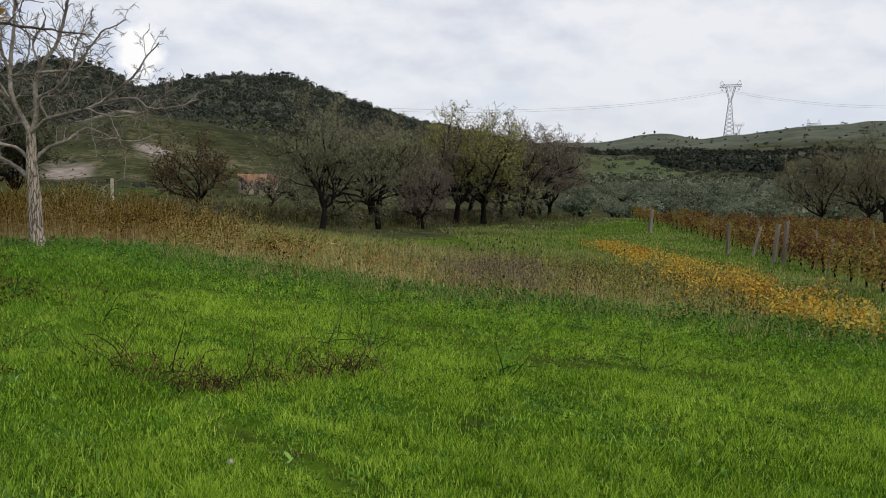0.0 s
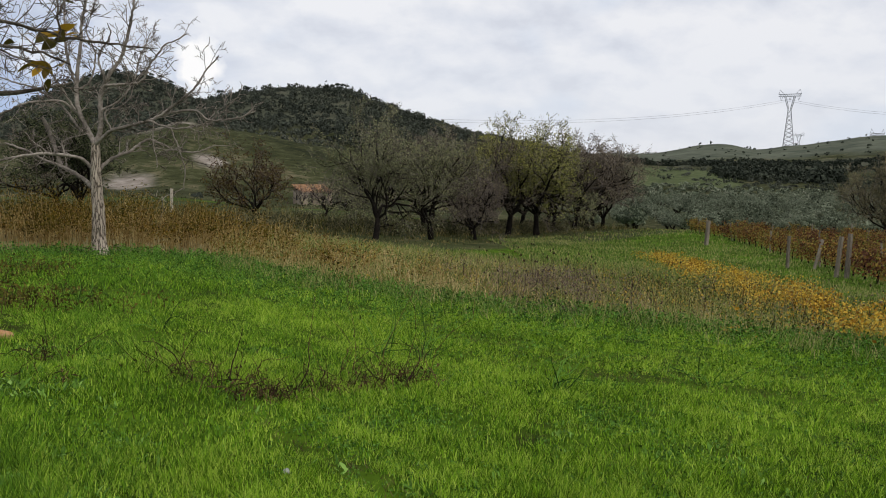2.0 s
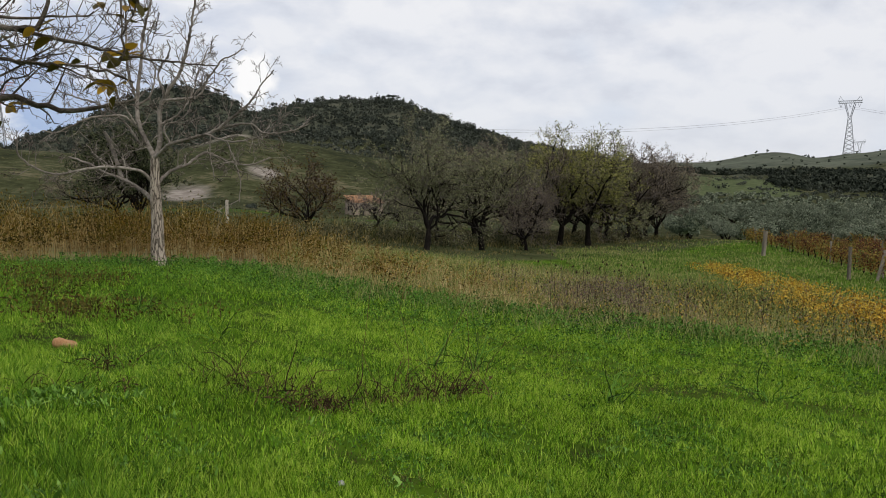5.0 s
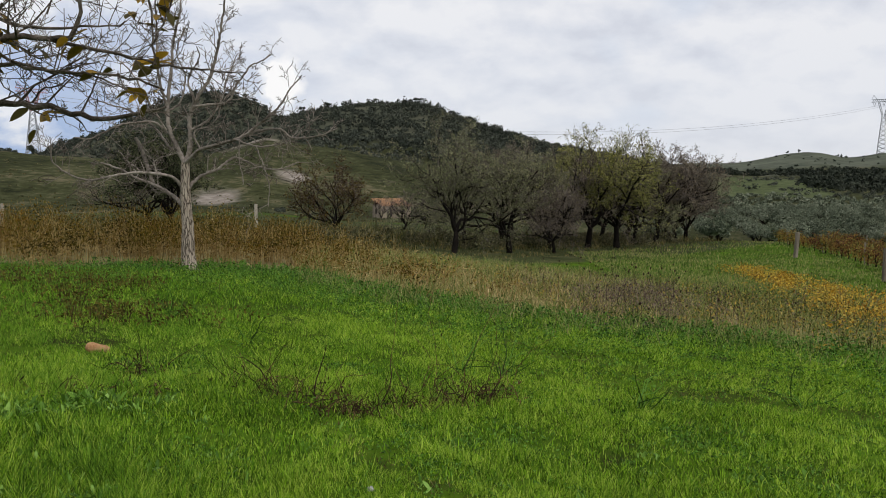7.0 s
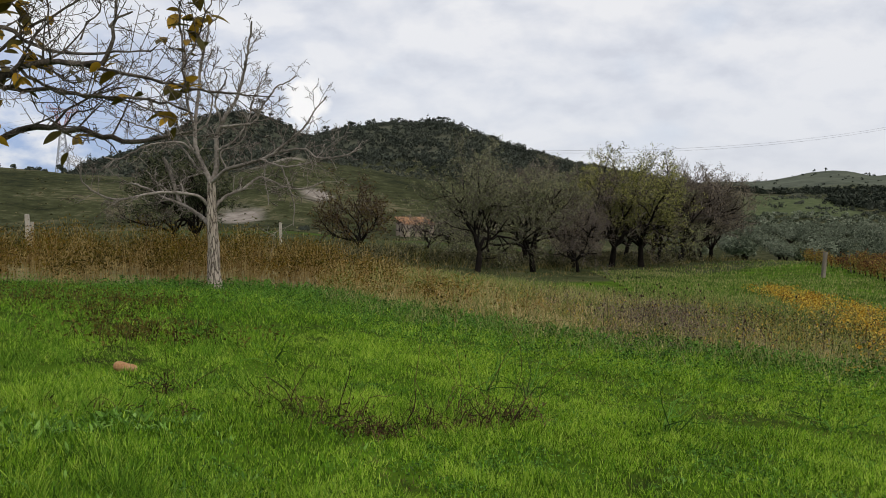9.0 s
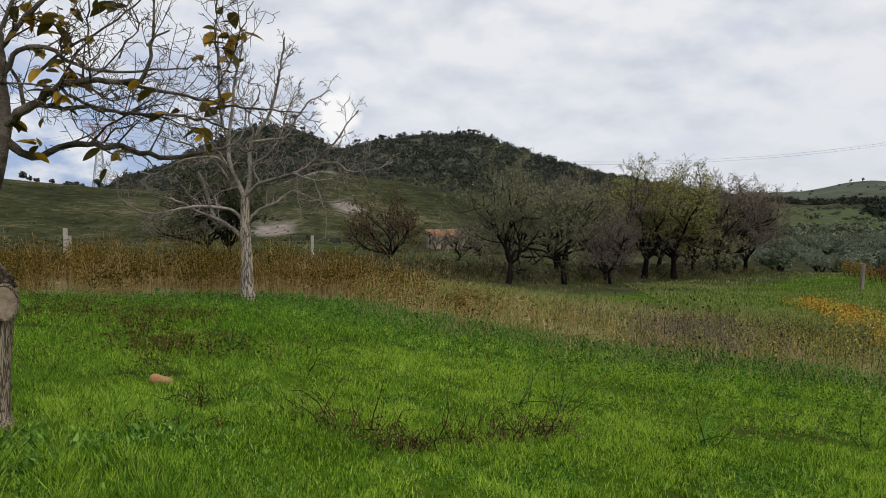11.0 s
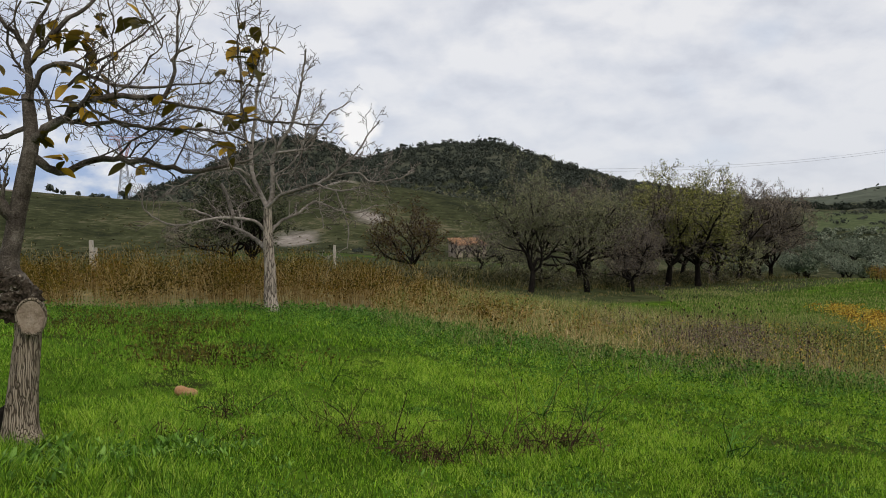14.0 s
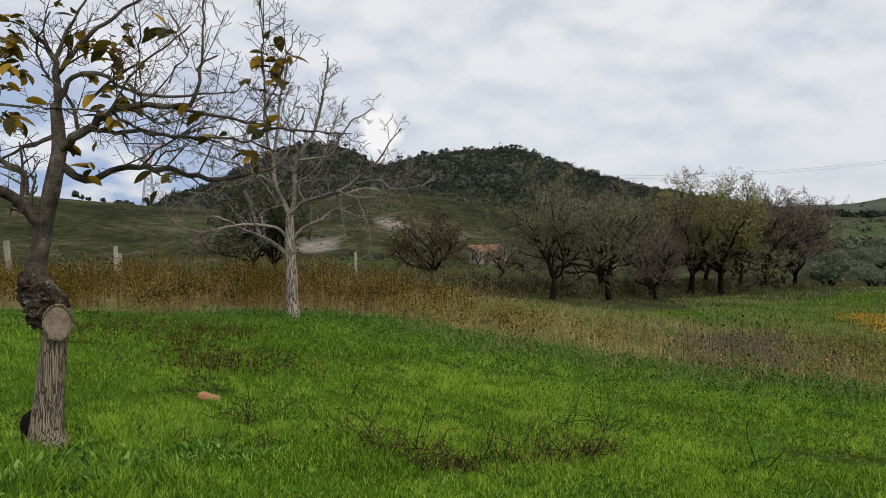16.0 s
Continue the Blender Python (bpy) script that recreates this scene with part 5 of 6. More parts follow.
def post_mesh(height, thick, seed, wood=None):
    rng = random.Random(seed)
    bm = bmesh.new()
    box(bm, (thick, thick, height + 0.3), (0, 0, height / 2 - 0.15), bevel=thick * 0.12)
    bmesh.ops.subdivide_edges(bm, edges=[e for e in bm.edges if abs(e.verts[0].co.z - e.verts[1].co.z) > height * 0.5], cuts=4)
    for v in bm.verts:
        v.co.x += rng.uniform(-1, 1) * thick * 0.06
        v.co.y += rng.uniform(-1, 1) * thick * 0.06
    me = bpy.data.meshes.new("post")
    bm.to_mesh(me)
    bm.free()
    me.materials.append(wood or OLDPOST)
    return me


def vineyard():
    kinds = [vine_meshes(s, VINELEAF) for s in (61, 62, 63, 64)] + [vine_meshes(s, VINELEAF_GOLD) for s in (65, 66, 67, 68)]
    rng = np.random.default_rng(66)
    post = post_mesh(0.95, 0.055, 3)
    for row in range(11):
        x0 = 12.74 + row * 2.3
        for k in range(46):
            y = 15.5 + k * 1.15 + rng.normal(0, 0.05)
            x = x0 + 0.36 * (y - 18) - 0.0030 * (y - 18) ** 2
            b = math.degrees(math.atan2(x, y))
            if b > 38.5 or y > 54 - row * 3.2:
                continue
            if row > 5 and rng.uniform() < 0.25:
                continue
            t = thing("grapevine", spot(x, y), "low grapevine with red and yellow autumn leaves", "vine", "vineyard", rng.normal(-17, 3) + 180 * int(rng.integers(0, 2)), rng.uniform(0.58, 0.80))
            gold = rng.uniform() < (0.75 if row == 0 else 0.25 if row < 3 else 0.08)
            for nm, me in zip(("trunk", "cane_mass", "foliage"), kinds[int(rng.integers(0, 4)) + (4 if gold else 0)]):
                q = put(nm, me, None, t)
                if nm != "trunk":
                    tagged(q, kind="stuff")
            if k % 7 == 3:
                q = put("vineyard_post", post, None)
                px, py, pz = spot(x + 0.1, y + 0.5)
                q.matrix_basis = pose(px, py, pz, rng.normal(0, 3), rng.normal(0, 4), rng.uniform(0, 90))
                tagged(q, "weathered grey vineyard post among the vines", "post", "vineyard posts")
    for x, y, h, th, lx, ly in ((16.77, 39.4, 1.22, 0.16, 2, 4), (13.85, 22.6, 1.3, 0.11, -3, 8), (13.65, 22.8, 1.2, 0.10, 4, 3), (14.9, 26.2, 1.05, 0.08, 0, 20), (14.26, 26.75, 1.1, 0.09, 0, 2)):
        q = put("end_post", post_mesh(h, th, int(y * 7)), None)
        q.matrix_basis = pose(*spot(x, y), lx, ly, 20)
        tagged(q, "stout grey timber end post of a vine row", "post", "vineyard posts")


vineyard()


# ---------------------------------------------------------------- fence posts, house, masts
for x, y, h, th, lx in ((-10.0, 44.4, 1.30, 0.15, 0), (-16.05, 30.0, 1.62, 0.14, -2), (-15.98, 23.5, 1.62, 0.16, -5), (-21.8, 41.0, 1.3, 0.14, 2)):
    q = put("fence_post", post_mesh(h, th, int(y), FENCEWOOD), None)
    q.matrix_basis = pose(*spot(x, y), 0, lx, 15)
    tagged(q, "pale weathered fence post in tall weeds", "post", "fence posts")


def house():
    x, y, z = polar(-3.55, 122)
    root = thing("farmhouse", (x, y, z - 0.3), "small derelict farmhouse with orange tiled roof and grey walls", "house", turn=24, scale=0.82)
    w, d, h = 5.6, 4.2, 2.6
    for name, size, at in (("wall", (w, 0.3, h), (0, -d / 2, h / 2)), ("wall", (w, 0.3, h), (0, d / 2, h / 2)), ("wall", (0.3, d - 0.3, h), (-w / 2 + 0.15, 0, h / 2)), ("wall", (0.3, d - 0.3, h), (w / 2 - 0.15, 0, h / 2))):
        bm = bmesh.new()
        box(bm, size, at, bevel=0.03)
        part(name, bm, PLASTER, root)
    # near-black panels on the wall face: the openings' inner shade is their colour
    for at, size, nm in (((-1.2, -d / 2 - 0.152, 1.0), (0.9, 0.02, 1.9), "door"), ((1.2, -d / 2 - 0.152, 1.5), (0.7, 0.02, 0.8), "window"), ((-w / 2 - 0.012, 0.3, 1.5), (0.02, 0.7, 0.8), "window")):
        bm = bmesh.new()
        box(bm, size, at)
        part(nm, bm, OPENING_SHADE, root, "flat near-black panel for the shade inside an opening")
    # one pitched roof of rounded clay tiles, laid in courses
    tile = bpy.data.meshes.new("tile")
    bm = bmesh.new()
    n = 5
    vs = [[bm.verts.new((0.15 * math.cos(math.pi * k / n), yy, 0.07 * math.sin(math.pi * k / n))) for k in range(n + 1)] for yy in (-0.33, 0.33)]
    for k in range(n):
        bm.faces.new((vs[0][k], vs[0][k + 1], vs[1][k + 1], vs[1][k]))
    bm.to_mesh(tile)
    bm.free()
    tile.materials.append(ROOFTILE)
    bm = bmesh.new()
    box(bm, (w + 0.5, d + 0.7, 0.12), (0, 0, 0), bevel=0.02)
    me = bpy.data.meshes.new("roof")
    bm.to_mesh(me)
    bm.free()
    me.materials.append(ROOFTILE)
    roof = put("roof", me, ROOFTILE, root, "old orange clay tile roof", pose(0, 0, h + 0.55, 15, 0, 0))
    for i in range(19):
        for j in range(8):
            put("tile", tile, ROOFTILE, roof, m=pose(-w / 2 - 0.1 + i * 0.32, -d / 2 - 0.05 + j * 0.6, 0.07, 0, 0, random.uniform(-2, 2)))
    # gable fillings under the slope
    bm = bmesh.new()
    box(bm, (w - 0.02, 0.28, 1.1), (0, d / 2 - 0.02, h + 0.45))
    part("upper_wall", bm, PLASTER, root)
    return root


house()


def lattice(a, b, c, d, e, f, bays, thick, lines):
    """A tapering four-legged lattice from half-width a at height b to half-width c at height d."""
    for sx, sy in ((1, 1), (1, -1), (-1, 1), (-1, -1)):
        lines.append(([(sx * a, sy * a, b), (sx * c, sy * c, d)], [thick, thick * 0.8]))
    for i in range(bays):
        t0, t1 = i / bays, (i + 1) / bays
        w0, w1, z0, z1 = a + (c - a) * t0, a + (c - a) * t1, b + (d - b) * t0, b + (d - b) * t1
        for s in (1, -1):
            lines.append(([(-w0, s * w0, z0), (w1, s * w1, z1)], [thick * 0.5] * 2))
            lines.append(([(w0, s * w0, z0), (-w1, s * w1, z1)], [thick * 0.5] * 2))
            lines.append(([(s * w0, -w0, z0), (s * w1, w1, z1)], [thick * 0.5] * 2))


def pylon(place, height, turn, red):
    root = thing("electricity_pylon", place, "tall steel lattice electricity pylon on a distant ridge", "pylon", "pylons", turn)
    k = height / 50.0
    low, cage, arm, ins = [], [], [], []
    lattice(4.6 * k, -2, 1.3 * k, 32 * k, 0, 0, 9, 0.30 * k, low)
    for s in (-1, 1):                       # the open head: two spread legs and a cross beam
        for sy in (-1, 1):
            cage.append(([(s * 1.3 * k, sy * 1.3 * k, 32 * k), (s * 4.6 * k, sy * 0.9 * k, 44 * k)], [0.26 * k] * 2))
            cage.append(([(s * 0.4 * k, sy * 1.2 * k, 32 * k), (s * 3.2 * k, sy * 0.9 * k, 44 * k)], [0.22 * k] * 2))
        for i in range(5):
            t0, t1 = i / 5, (i + 1) / 5
            cage.append(([(s * (1.3 + 3.3 * t0) * k, 0.9 * k, (32 + 12 * t0) * k), (s * (0.4 + 2.8 * t1) * k, -0.9 * k, (32 + 12 * t1) * k)], [0.16 * k] * 2))
    for sy in (-1, 1):
        for z in (44, 46):
            arm.append(([(-9.5 * k, sy * 0.5 * k, z * k), (9.5 * k, sy * 0.5 * k, z * k)], [0.22 * k] * 2))
        for i in range(-6, 6):
            arm.append(([(i * 1.5 * k, sy * 0.5 * k, 44 * k), ((i + 1) * 1.5 * k, sy * 0.5 * k, 46 * k)], [0.13 * k] * 2))
    for s in (-1, 1):
        arm.append(([(s * 5 * k, 0, 46 * k), (s * 8 * k, 0, 50 * k)], [0.22 * k, 0.15 * k]))
        arm.append(([(s * 9.5 * k, 0, 46 * k), (s * 8 * k, 0, 50 * k)], [0.18 * k, 0.12 * k]))
    for x in (-8.5, -6, -1.2, 1.2, 6, 8.5):
        ins.append(([(x * k, 0, 44 * k), ((7.2 if x > 0 else -7.2) * k if abs(x) > 2 else 0, 0, 40.2 * k)], [0.16 * k] * 2))
    for nm, ls, m in (("tower", low, STEEL), ("head", cage, REDPAINT if red else STEEL), ("crossarm", arm, REDPAINT if red else STEEL), ("insulators", ins, STEEL)):
        V, F = tubes(ls, 4)
        put(nm, raw_mesh(nm, V, F), m, root)
    return root


pylon(polar(27.8, 1100), 68, -30, False)
pylon(polar(28.4, 1400), 42, -30, False)
pylon(polar(-26.15, 560), 47, 35, True)
px, py, pz = polar(32.8, 1330)
pylon((px, py, pz - 50), 78, 20, False)
pylon(polar(21.3, 1400), 22, 0, False)


def cables(name, pts, label):
    """A pair of sagging wires through the given hanging points."""
    lines = []
    for a, b, sag, rad in pts:
        a, b = np.array(a), np.array(b)
        for off in ((0, 0, 0), (0, 0, 2.2)):
            t = np.linspace(0, 1, 40)[:, None]
            p = a + (b - a) * t + np.array(off)
            p[:, 2] -= 4 * sag * (t * (1 - t))[:, 0]
            lines.append((p, np.full(40, rad)))
    V, F = tubes(lines, 4)
    tagged(put(name, raw_mesh(name, V, F), CABLE), label, "cable")


cables("power_line", [((512, 974, 112), (-247, 502, 64), 27, 0.10), ((512, 974, 112), (760, 560, 105), 30, 0.10), ((-247, 502, 64), (-520, 340, 60), 21, 0.05)], "thin sagging overhead power cables between pylons")


# ---------------------------------------------------------------- grass and weeds
def scatter(rng, n, b0, b1, r0, r1):
    """Even cover of a fan of ground between two bearings and two distances."""
    r = np.sqrt(rng.uniform(r0 * r0, r1 * r1, n))
    b = np.radians(rng.uniform(b0, b1, n))
    return r * np.sin(b), r * np.cos(b)


def cheap_noise(x, y, size, seed):
    """Smooth wandering field from a few crossed waves; fast for many points."""
    rng = np.random.default_rng(seed)
    v = np.zeros_like(x)
    for _ in range(7):
        a, f, p = rng.uniform(0, 6.28), rng.uniform(0.5, 1.6) / size, rng.uniform(0, 6.28)
        v += np.sin((x * np.cos(a) + y * np.sin(a)) * 6.28 * f + p)
    return v / 7 ** 0.5


def stuff(name, V, F, material, label, category):
    return tagged(put(name, raw_mesh(name, V, F), material), label, category, kind="stuff")


def lanes(x, y):
    """Long shallow swathes left by the mower, running across the field and falling to the east."""
    return cheap_noise((0.97 * x - 0.24 * y) / 5.0, (0.24 * x + 0.97 * y) / 0.85, 1.0, 21)


def field_grass():
    rng = np.random.default_rng(70)
    bright, deep = [], []
    for r0, r1, n, h, w, b0, b1 in ((0.1, 2.4, 45000, 0.034, 0.0055, 0, 360), (2.4, 7, 70000, 0.036, 0.010, 40, 320), (2.4, 4.5, 165000, 0.032, 0.0045, -40, 40), (4.5, 7, 185000, 0.032, 0.0066, -40, 40), (7, 11, 230000, 0.036, 0.0072, -40, 40), (11, 18, 180000, 0.048, 0.0105, -40, 40)):
        x, y = scatter(rng, n, b0, b1, r0, r1)
        clump = cheap_noise(x, y, 0.13, 2)
        tuft = 0.68 * clump + 0.5 * cheap_noise(x, y, 0.34, 3) + 0.4 * cheap_noise(x, y, 1.1, 13) + 0.35 * lanes(x, y)
        keep = (y < field_edge(x) + rng.normal(0.2, 0.8, n)) & (rng.uniform(-1.5, 0.9, n) < tuft + 0.55 - 1.2 * worn(x, y))
        x, y, tuft = x[keep], y[keep], tuft[keep]
        k = len(x)
        rank = np.clip((-1.2 - x) / 1.6, 0, 1) * np.clip((5.6 - y) / 0.8, 0, 1)      # longer growth round the near tree
        hh = h * (1 - 0.5 * worn(x, y)) * (1 + 0.9 * np.clip(tuft, -0.8, 1.9)) * rng.uniform(0.45, 1.5, k) * (1 + 0.7 * rank)
        z = land(x, y) - 0.005
        west = np.interp(x, [-6, -2.5, 0, 3, 7], [0.80, 0.58, 0.08, 0.0, 0.08]) + 0.25 * cheap_noise(x, y, 2.2, 17) + 0.22 * cheap_noise(x, y, 0.5, 18)
        dk = rng.uniform(0, 1, k) < west
        for sel, items in ((dk, deep), (~dk, bright)):
            items.append(blades(rng, x[sel], y[sel], z[sel], hh[sel], w * rng.uniform(0.6, 1.3, sel.sum()), 0.85, False))
    # broad bent blades standing out of the turf close by
    for r0, r1, n, w in ((2.4, 4.5, 36000, 0.0058), (4.5, 7.5, 34000, 0.0078)):
        x, y = scatter(rng, n, -40, 40, r0, r1)
        keep = rng.uniform(-1, 1.2, n) < 0.7 * cheap_noise(x, y, 0.22, 19) + 0.5 * cheap_noise(x, y, 0.9, 20) - worn(x, y)
        x, y = x[keep], y[keep]
        k = len(x)
        sel = rng.uniform(0, 1, k) < 0.35
        hh = rng.uniform(0.028, 0.066, k)
        for q, items in ((sel, deep), (~sel, bright)):
            items.append(blades(rng, x[q], y[q], land(x[q], y[q]) - 0.005, hh[q], w * rng.uniform(0.7, 1.3, q.sum()), 0.6, True))
    V, F = merge(bright)
    stuff("field_grass", V, F, GRASS, "short bright green meadow grass in uneven tufts", "grass")
    V, F = merge(deep)
    stuff("deep_green_grass", V, F, GRASS_DEEP, "deeper green grass in patches over the field", "grass")
    # grass of the meadow strip beside the vines and under the trees
    items = []
    for r0, r1, n, h, w in ((12, 24, 60000, 0.09, 0.02), (24, 44, 60000, 0.10, 0.035), (44, 80, 40000, 0.12, 0.06)):
        x, y = scatter(rng, n, -8, 40, r0, r1)
        keep = (y > field_edge(x) + 3) & (x > 6.0) & (y < 33 + 1.3 * (x - 0.4)) & ~((x > 12.3) & (x < 40) & (rng.uniform(0, 1, n) < 0.35))
        x, y = x[keep], y[keep]
        k = len(x)
        items.append(blades(rng, x, y, land(x, y) - 0.01, h * rng.uniform(0.5, 1.3, k), w * rng.uniform(0.6, 1.3, k), 0.5, False))
    V, F = merge(items)
    stuff("meadow_grass", V, F, MEADOW, "green grass of the meadow strip beside the vines", "grass")


field_grass()


def clover_cover():
    """Darker, broad-leaved growth: a lumpy sweep along the field's far edge and the eastern half."""
    rng = np.random.default_rng(71)
    x, y = scatter(rng, 260000, -38, 38, 5, 18)
    e = field_edge(x)
    d = e - y
    lumps = cheap_noise(x, y, 0.55, 9)
    strip = np.exp(-((d - 1.2) / 2.0) ** 2) * np.interp(x, [-9, -5, -3, 3], [0.45, 0.8, 1, 0.7])
    right = np.clip((x + 0.5) / 3, 0, 1) * np.clip((y - 6.0 - 0.1 * x) / 1.5, 0, 1)
    dens = np.maximum(strip * 1.35, right * 0.30) * (0.60 + 0.42 * lumps)
    keep = (d > -1.0 + 0.4 * lumps) & (rng.uniform(0, 1, len(x)) < dens)
    x, y, lumps, d = x[keep], y[keep], lumps[keep], d[keep]
    tall = 0.07 + 0.10 * np.exp(-((d - 0.4) / 1.3) ** 2)
    c = np.stack([x, y, land(x, y) + 0.015 + rng.uniform(0, 1, len(x)) * tall * np.clip(0.7 + 0.6 * lumps, 0.15, 2)], 1)
    V, F = leaf_quads(rng, c, 0.030, 0.6, 0.4)
    stuff("clover", V, F, CLOVER, "dark green clover and low weeds across the field", "weeds")
    # taller leafy shoots scattered in front of the rough growth
    n = 560
    x = rng.uniform(-7, 8.5, n)
    y = field_edge(x) - np.abs(rng.normal(0.0, 0.8, n)) + 0.6
    h = rng.uniform(0.08, 0.22, n)
    m = n * 16
    i = rng.integers(0, n, m)
    t = rng.uniform(0, 1, m)
    c = np.stack([x[i] + rng.normal(0, 0.05, m), y[i] + rng.normal(0, 0.05, m), land(x[i], y[i]) + h[i] * t + 0.01], 1)
    V, F = leaf_quads(rng, c, 0.060, 0.45)
    stuff("green_shoots", V, F, CLOVER, "leafy dark green shoots along the edge of the mown field", "weeds")


clover_cover()


def turf_mix():
    """Small leaves and dry bits in the turf close by, in patches."""
    rng = np.random.default_rng(77)
    x, y = scatter(rng, 120000, -40, 40, 2.5, 7.5)
    keep = rng.uniform(0, 1, len(x)) < 0.22 + 0.28 * cheap_noise(x, y, 0.45, 31) + 0.25 * cheap_noise(x, y, 1.7, 32)
    x, y = x[keep], y[keep]
    c = np.stack([x, y, land(x, y) + rng.uniform(0.0, 0.03, len(x))], 1)
    V, F = leaf_quads(rng, c, 0.022, 0.5, 0.5)
    stuff("turf_clover", V, F, CLOVER, "small clover leaves among the short grass", "weeds")
    x, y = scatter(rng, 80000, -40, 40, 2.5, 11)
    keep = rng.uniform(0, 1, len(x)) < 0.10 + 0.14 * cheap_noise(x, y, 1.2, 34) + 0.9 * worn(x, y)
    x, y = x[keep], y[keep]
    k = len(x)
    V, F = blades(rng, x, y, land(x, y) - 0.002, rng.uniform(0.01, 0.045, k), rng.uniform(0.003, 0.007, k), 1.8, False)
    stuff("dry_bits", V, F, THATCH, "dry brown stubble among the short grass", "grass")


turf_mix()


def stalks(rng, x, y, h, lean, rad, seg=3):
    """Thin upright stems as three-sided tubes."""
    lines = []
    for a, b, c, g in zip(x, y, h, land(x, y)):
        d = rng.normal(0, lean, 2)
        p = np.array([[a, b, g - 0.03], [a + d[0] * 0.35 * c, b + d[1] * 0.35 * c, g + c * 0.55], [a + d[0] * c, b + d[1] * c, g + c]])
        lines.append((p, np.array([rad, rad * 0.8, rad * 0.4])))
    return lines


def tall_weeds():
    rng = np.random.default_rng(72)
    # rusty tall growth along the western edge
    n, k = 1300, 17000
    cx, cy = scatter(rng, n, -46, 6, 13, 36)
    who = rng.integers(0, n, k)
    size = rng.uniform(0.62, 1.22, n)
    x, y = cx[who] + rng.normal(0, 0.17, k), cy[who] + rng.normal(0, 0.17, k)
    d = y - field_edge(x)
    west = np.clip((1.4 - x) / 5.0, 0.12, 1) * np.clip((3.4 - x) / 2, 0, 1)
    deep = np.interp(x, [-5, 1], [13, 6.5])
    keep = (d > -0.2 + 0.7 * cheap_noise(x, y, 1.5, 47)) & (d < deep) & (rng.uniform(0, 1, k) < west * np.clip(1.25 - d / deep, 0.2, 1) * np.clip((d + 0.5) / 1.6, 0.12, 1))
    x, y, d, who = x[keep], y[keep], d[keep], who[keep]
    full = np.interp(x, [-20, -9, -5.5, -3.5, 0, 2], [0.88, 1.08, 1.12, 0.94, 0.62, 0.5])
    h = full * size[who] * (0.84 + 0.24 * cheap_noise(x, y, 2.2, 5)) * rng.uniform(0.7, 1.12, len(x)) * np.clip(0.66 + d * 0.4, 0.5, 1)
    V, F = tubes(stalks(rng, x, y, h * 0.95, 0.20, 0.0055), 3)
    stuff("weed_stems", V, F, STRAW, "dry straw-coloured stems of tall weeds", "weeds")
    # feathery heads: leaves bunched round the top of every stem
    m = len(x) * 20
    i = rng.integers(0, len(x), m)
    t = rng.beta(3.0, 1.1, m)
    c = np.stack([x[i] + rng.normal(0, 0.10, m), y[i] + rng.normal(0, 0.10, m), land(x[i], y[i]) + h[i] * t + rng.normal(0, 0.03, m)], 1)
    leafy = rng.uniform(0, 1, m) < np.clip((t - 0.36) * 2.4, 0, 1) * np.interp(x[i], [-4, 2], [1, 0.45])
    green = rng.uniform(0, 1, n)[who[i]] < np.interp(x[i], [-9, -3, 1], [0.85, 0.45, 0.15])
    V, F = leaf_quads(rng, c[leafy & green], 0.060, 0.42)
    stuff("olive_weeds", V, F, OLIVEWEED, "bushy olive-brown heads of tall weeds along the field", "weeds")
    V, F = leaf_quads(rng, c[leafy & ~green], 0.055, 0.40)
    stuff("rusty_weeds", V, F, RUSTWEED, "tall rust-brown weeds gone to seed along the field", "weeds")
    low = ~leafy & (rng.uniform(0, 1, m) < 0.70)
    V, F = leaf_quads(rng, c[low], 0.15, 0.09)
    stuff("straw_litter", V, F, STRAW, "pale dry grass among the tall weeds", "weeds")


tall_weeds()


def dry_grass():
    rng = np.random.default_rng(73)
    x, y = scatter(rng, 120000, -16, 24, 11, 34)
    d = y - field_edge(x)
    zone = np.clip((x + 4) / 2, 0, 1) * np.clip((8.0 - x) / 4, 0, 1)
    pale = np.exp(-((x - 1.9) / 1.1) ** 2 - ((y - 15.0) / 3.2) ** 2)             # one bleached patch beside the purple weeds
    green = np.exp(-((x - 2.15) / 0.35) ** 2 - ((y - 15.6) / 0.9) ** 2)          # and a green hollow in it
    dens = zone * (0.32 + 0.34 * cheap_noise(x, y, 1.1, 6)) * np.clip(1.2 - d / 15, 0, 1) + 0.7 * pale - 0.8 * green
    keep = (d > -0.4 + 0.9 * cheap_noise(x, y, 1.6, 43)) & (d < 17) & (rng.uniform(0, 1, len(x)) < dens * np.clip((d + 0.9) / 2.2, 0, 1))
    x, y = x[keep], y[keep]
    k = len(x)
    V, F = blades(rng, x, y, land(x, y) - 0.01, rng.uniform(0.06, 0.34, k) * (0.85 + 0.3 * cheap_noise(x, y, 0.8, 16)), np.full(k, 0.010), 1.2, True)
    stuff("dry_grass", V, F, PALESTRAW, "pale dry grass at the edge of the field", "grass")
    x, y = scatter(rng, 90000, -10, 38, 9, 30)
    d = y - field_edge(x)
    keep = (d > -1.3 + 0.7 * cheap_noise(x, y, 0.9, 42)) & (d < 16) & (x < 10) & (rng.uniform(0, 1, len(x)) < 0.66 + 0.40 * cheap_noise(x, y, 1.5, 41))
    x, y = x[keep], y[keep]
    k = len(x)
    V, F = blades(rng, x, y, land(x, y) - 0.01, rng.uniform(0.10, 0.34, k), np.full(k, 0.013), 0.7, False)
    stuff("green_undergrass", V, F, MEADOW, "green grass growing through the dry weeds", "grass")


dry_grass()


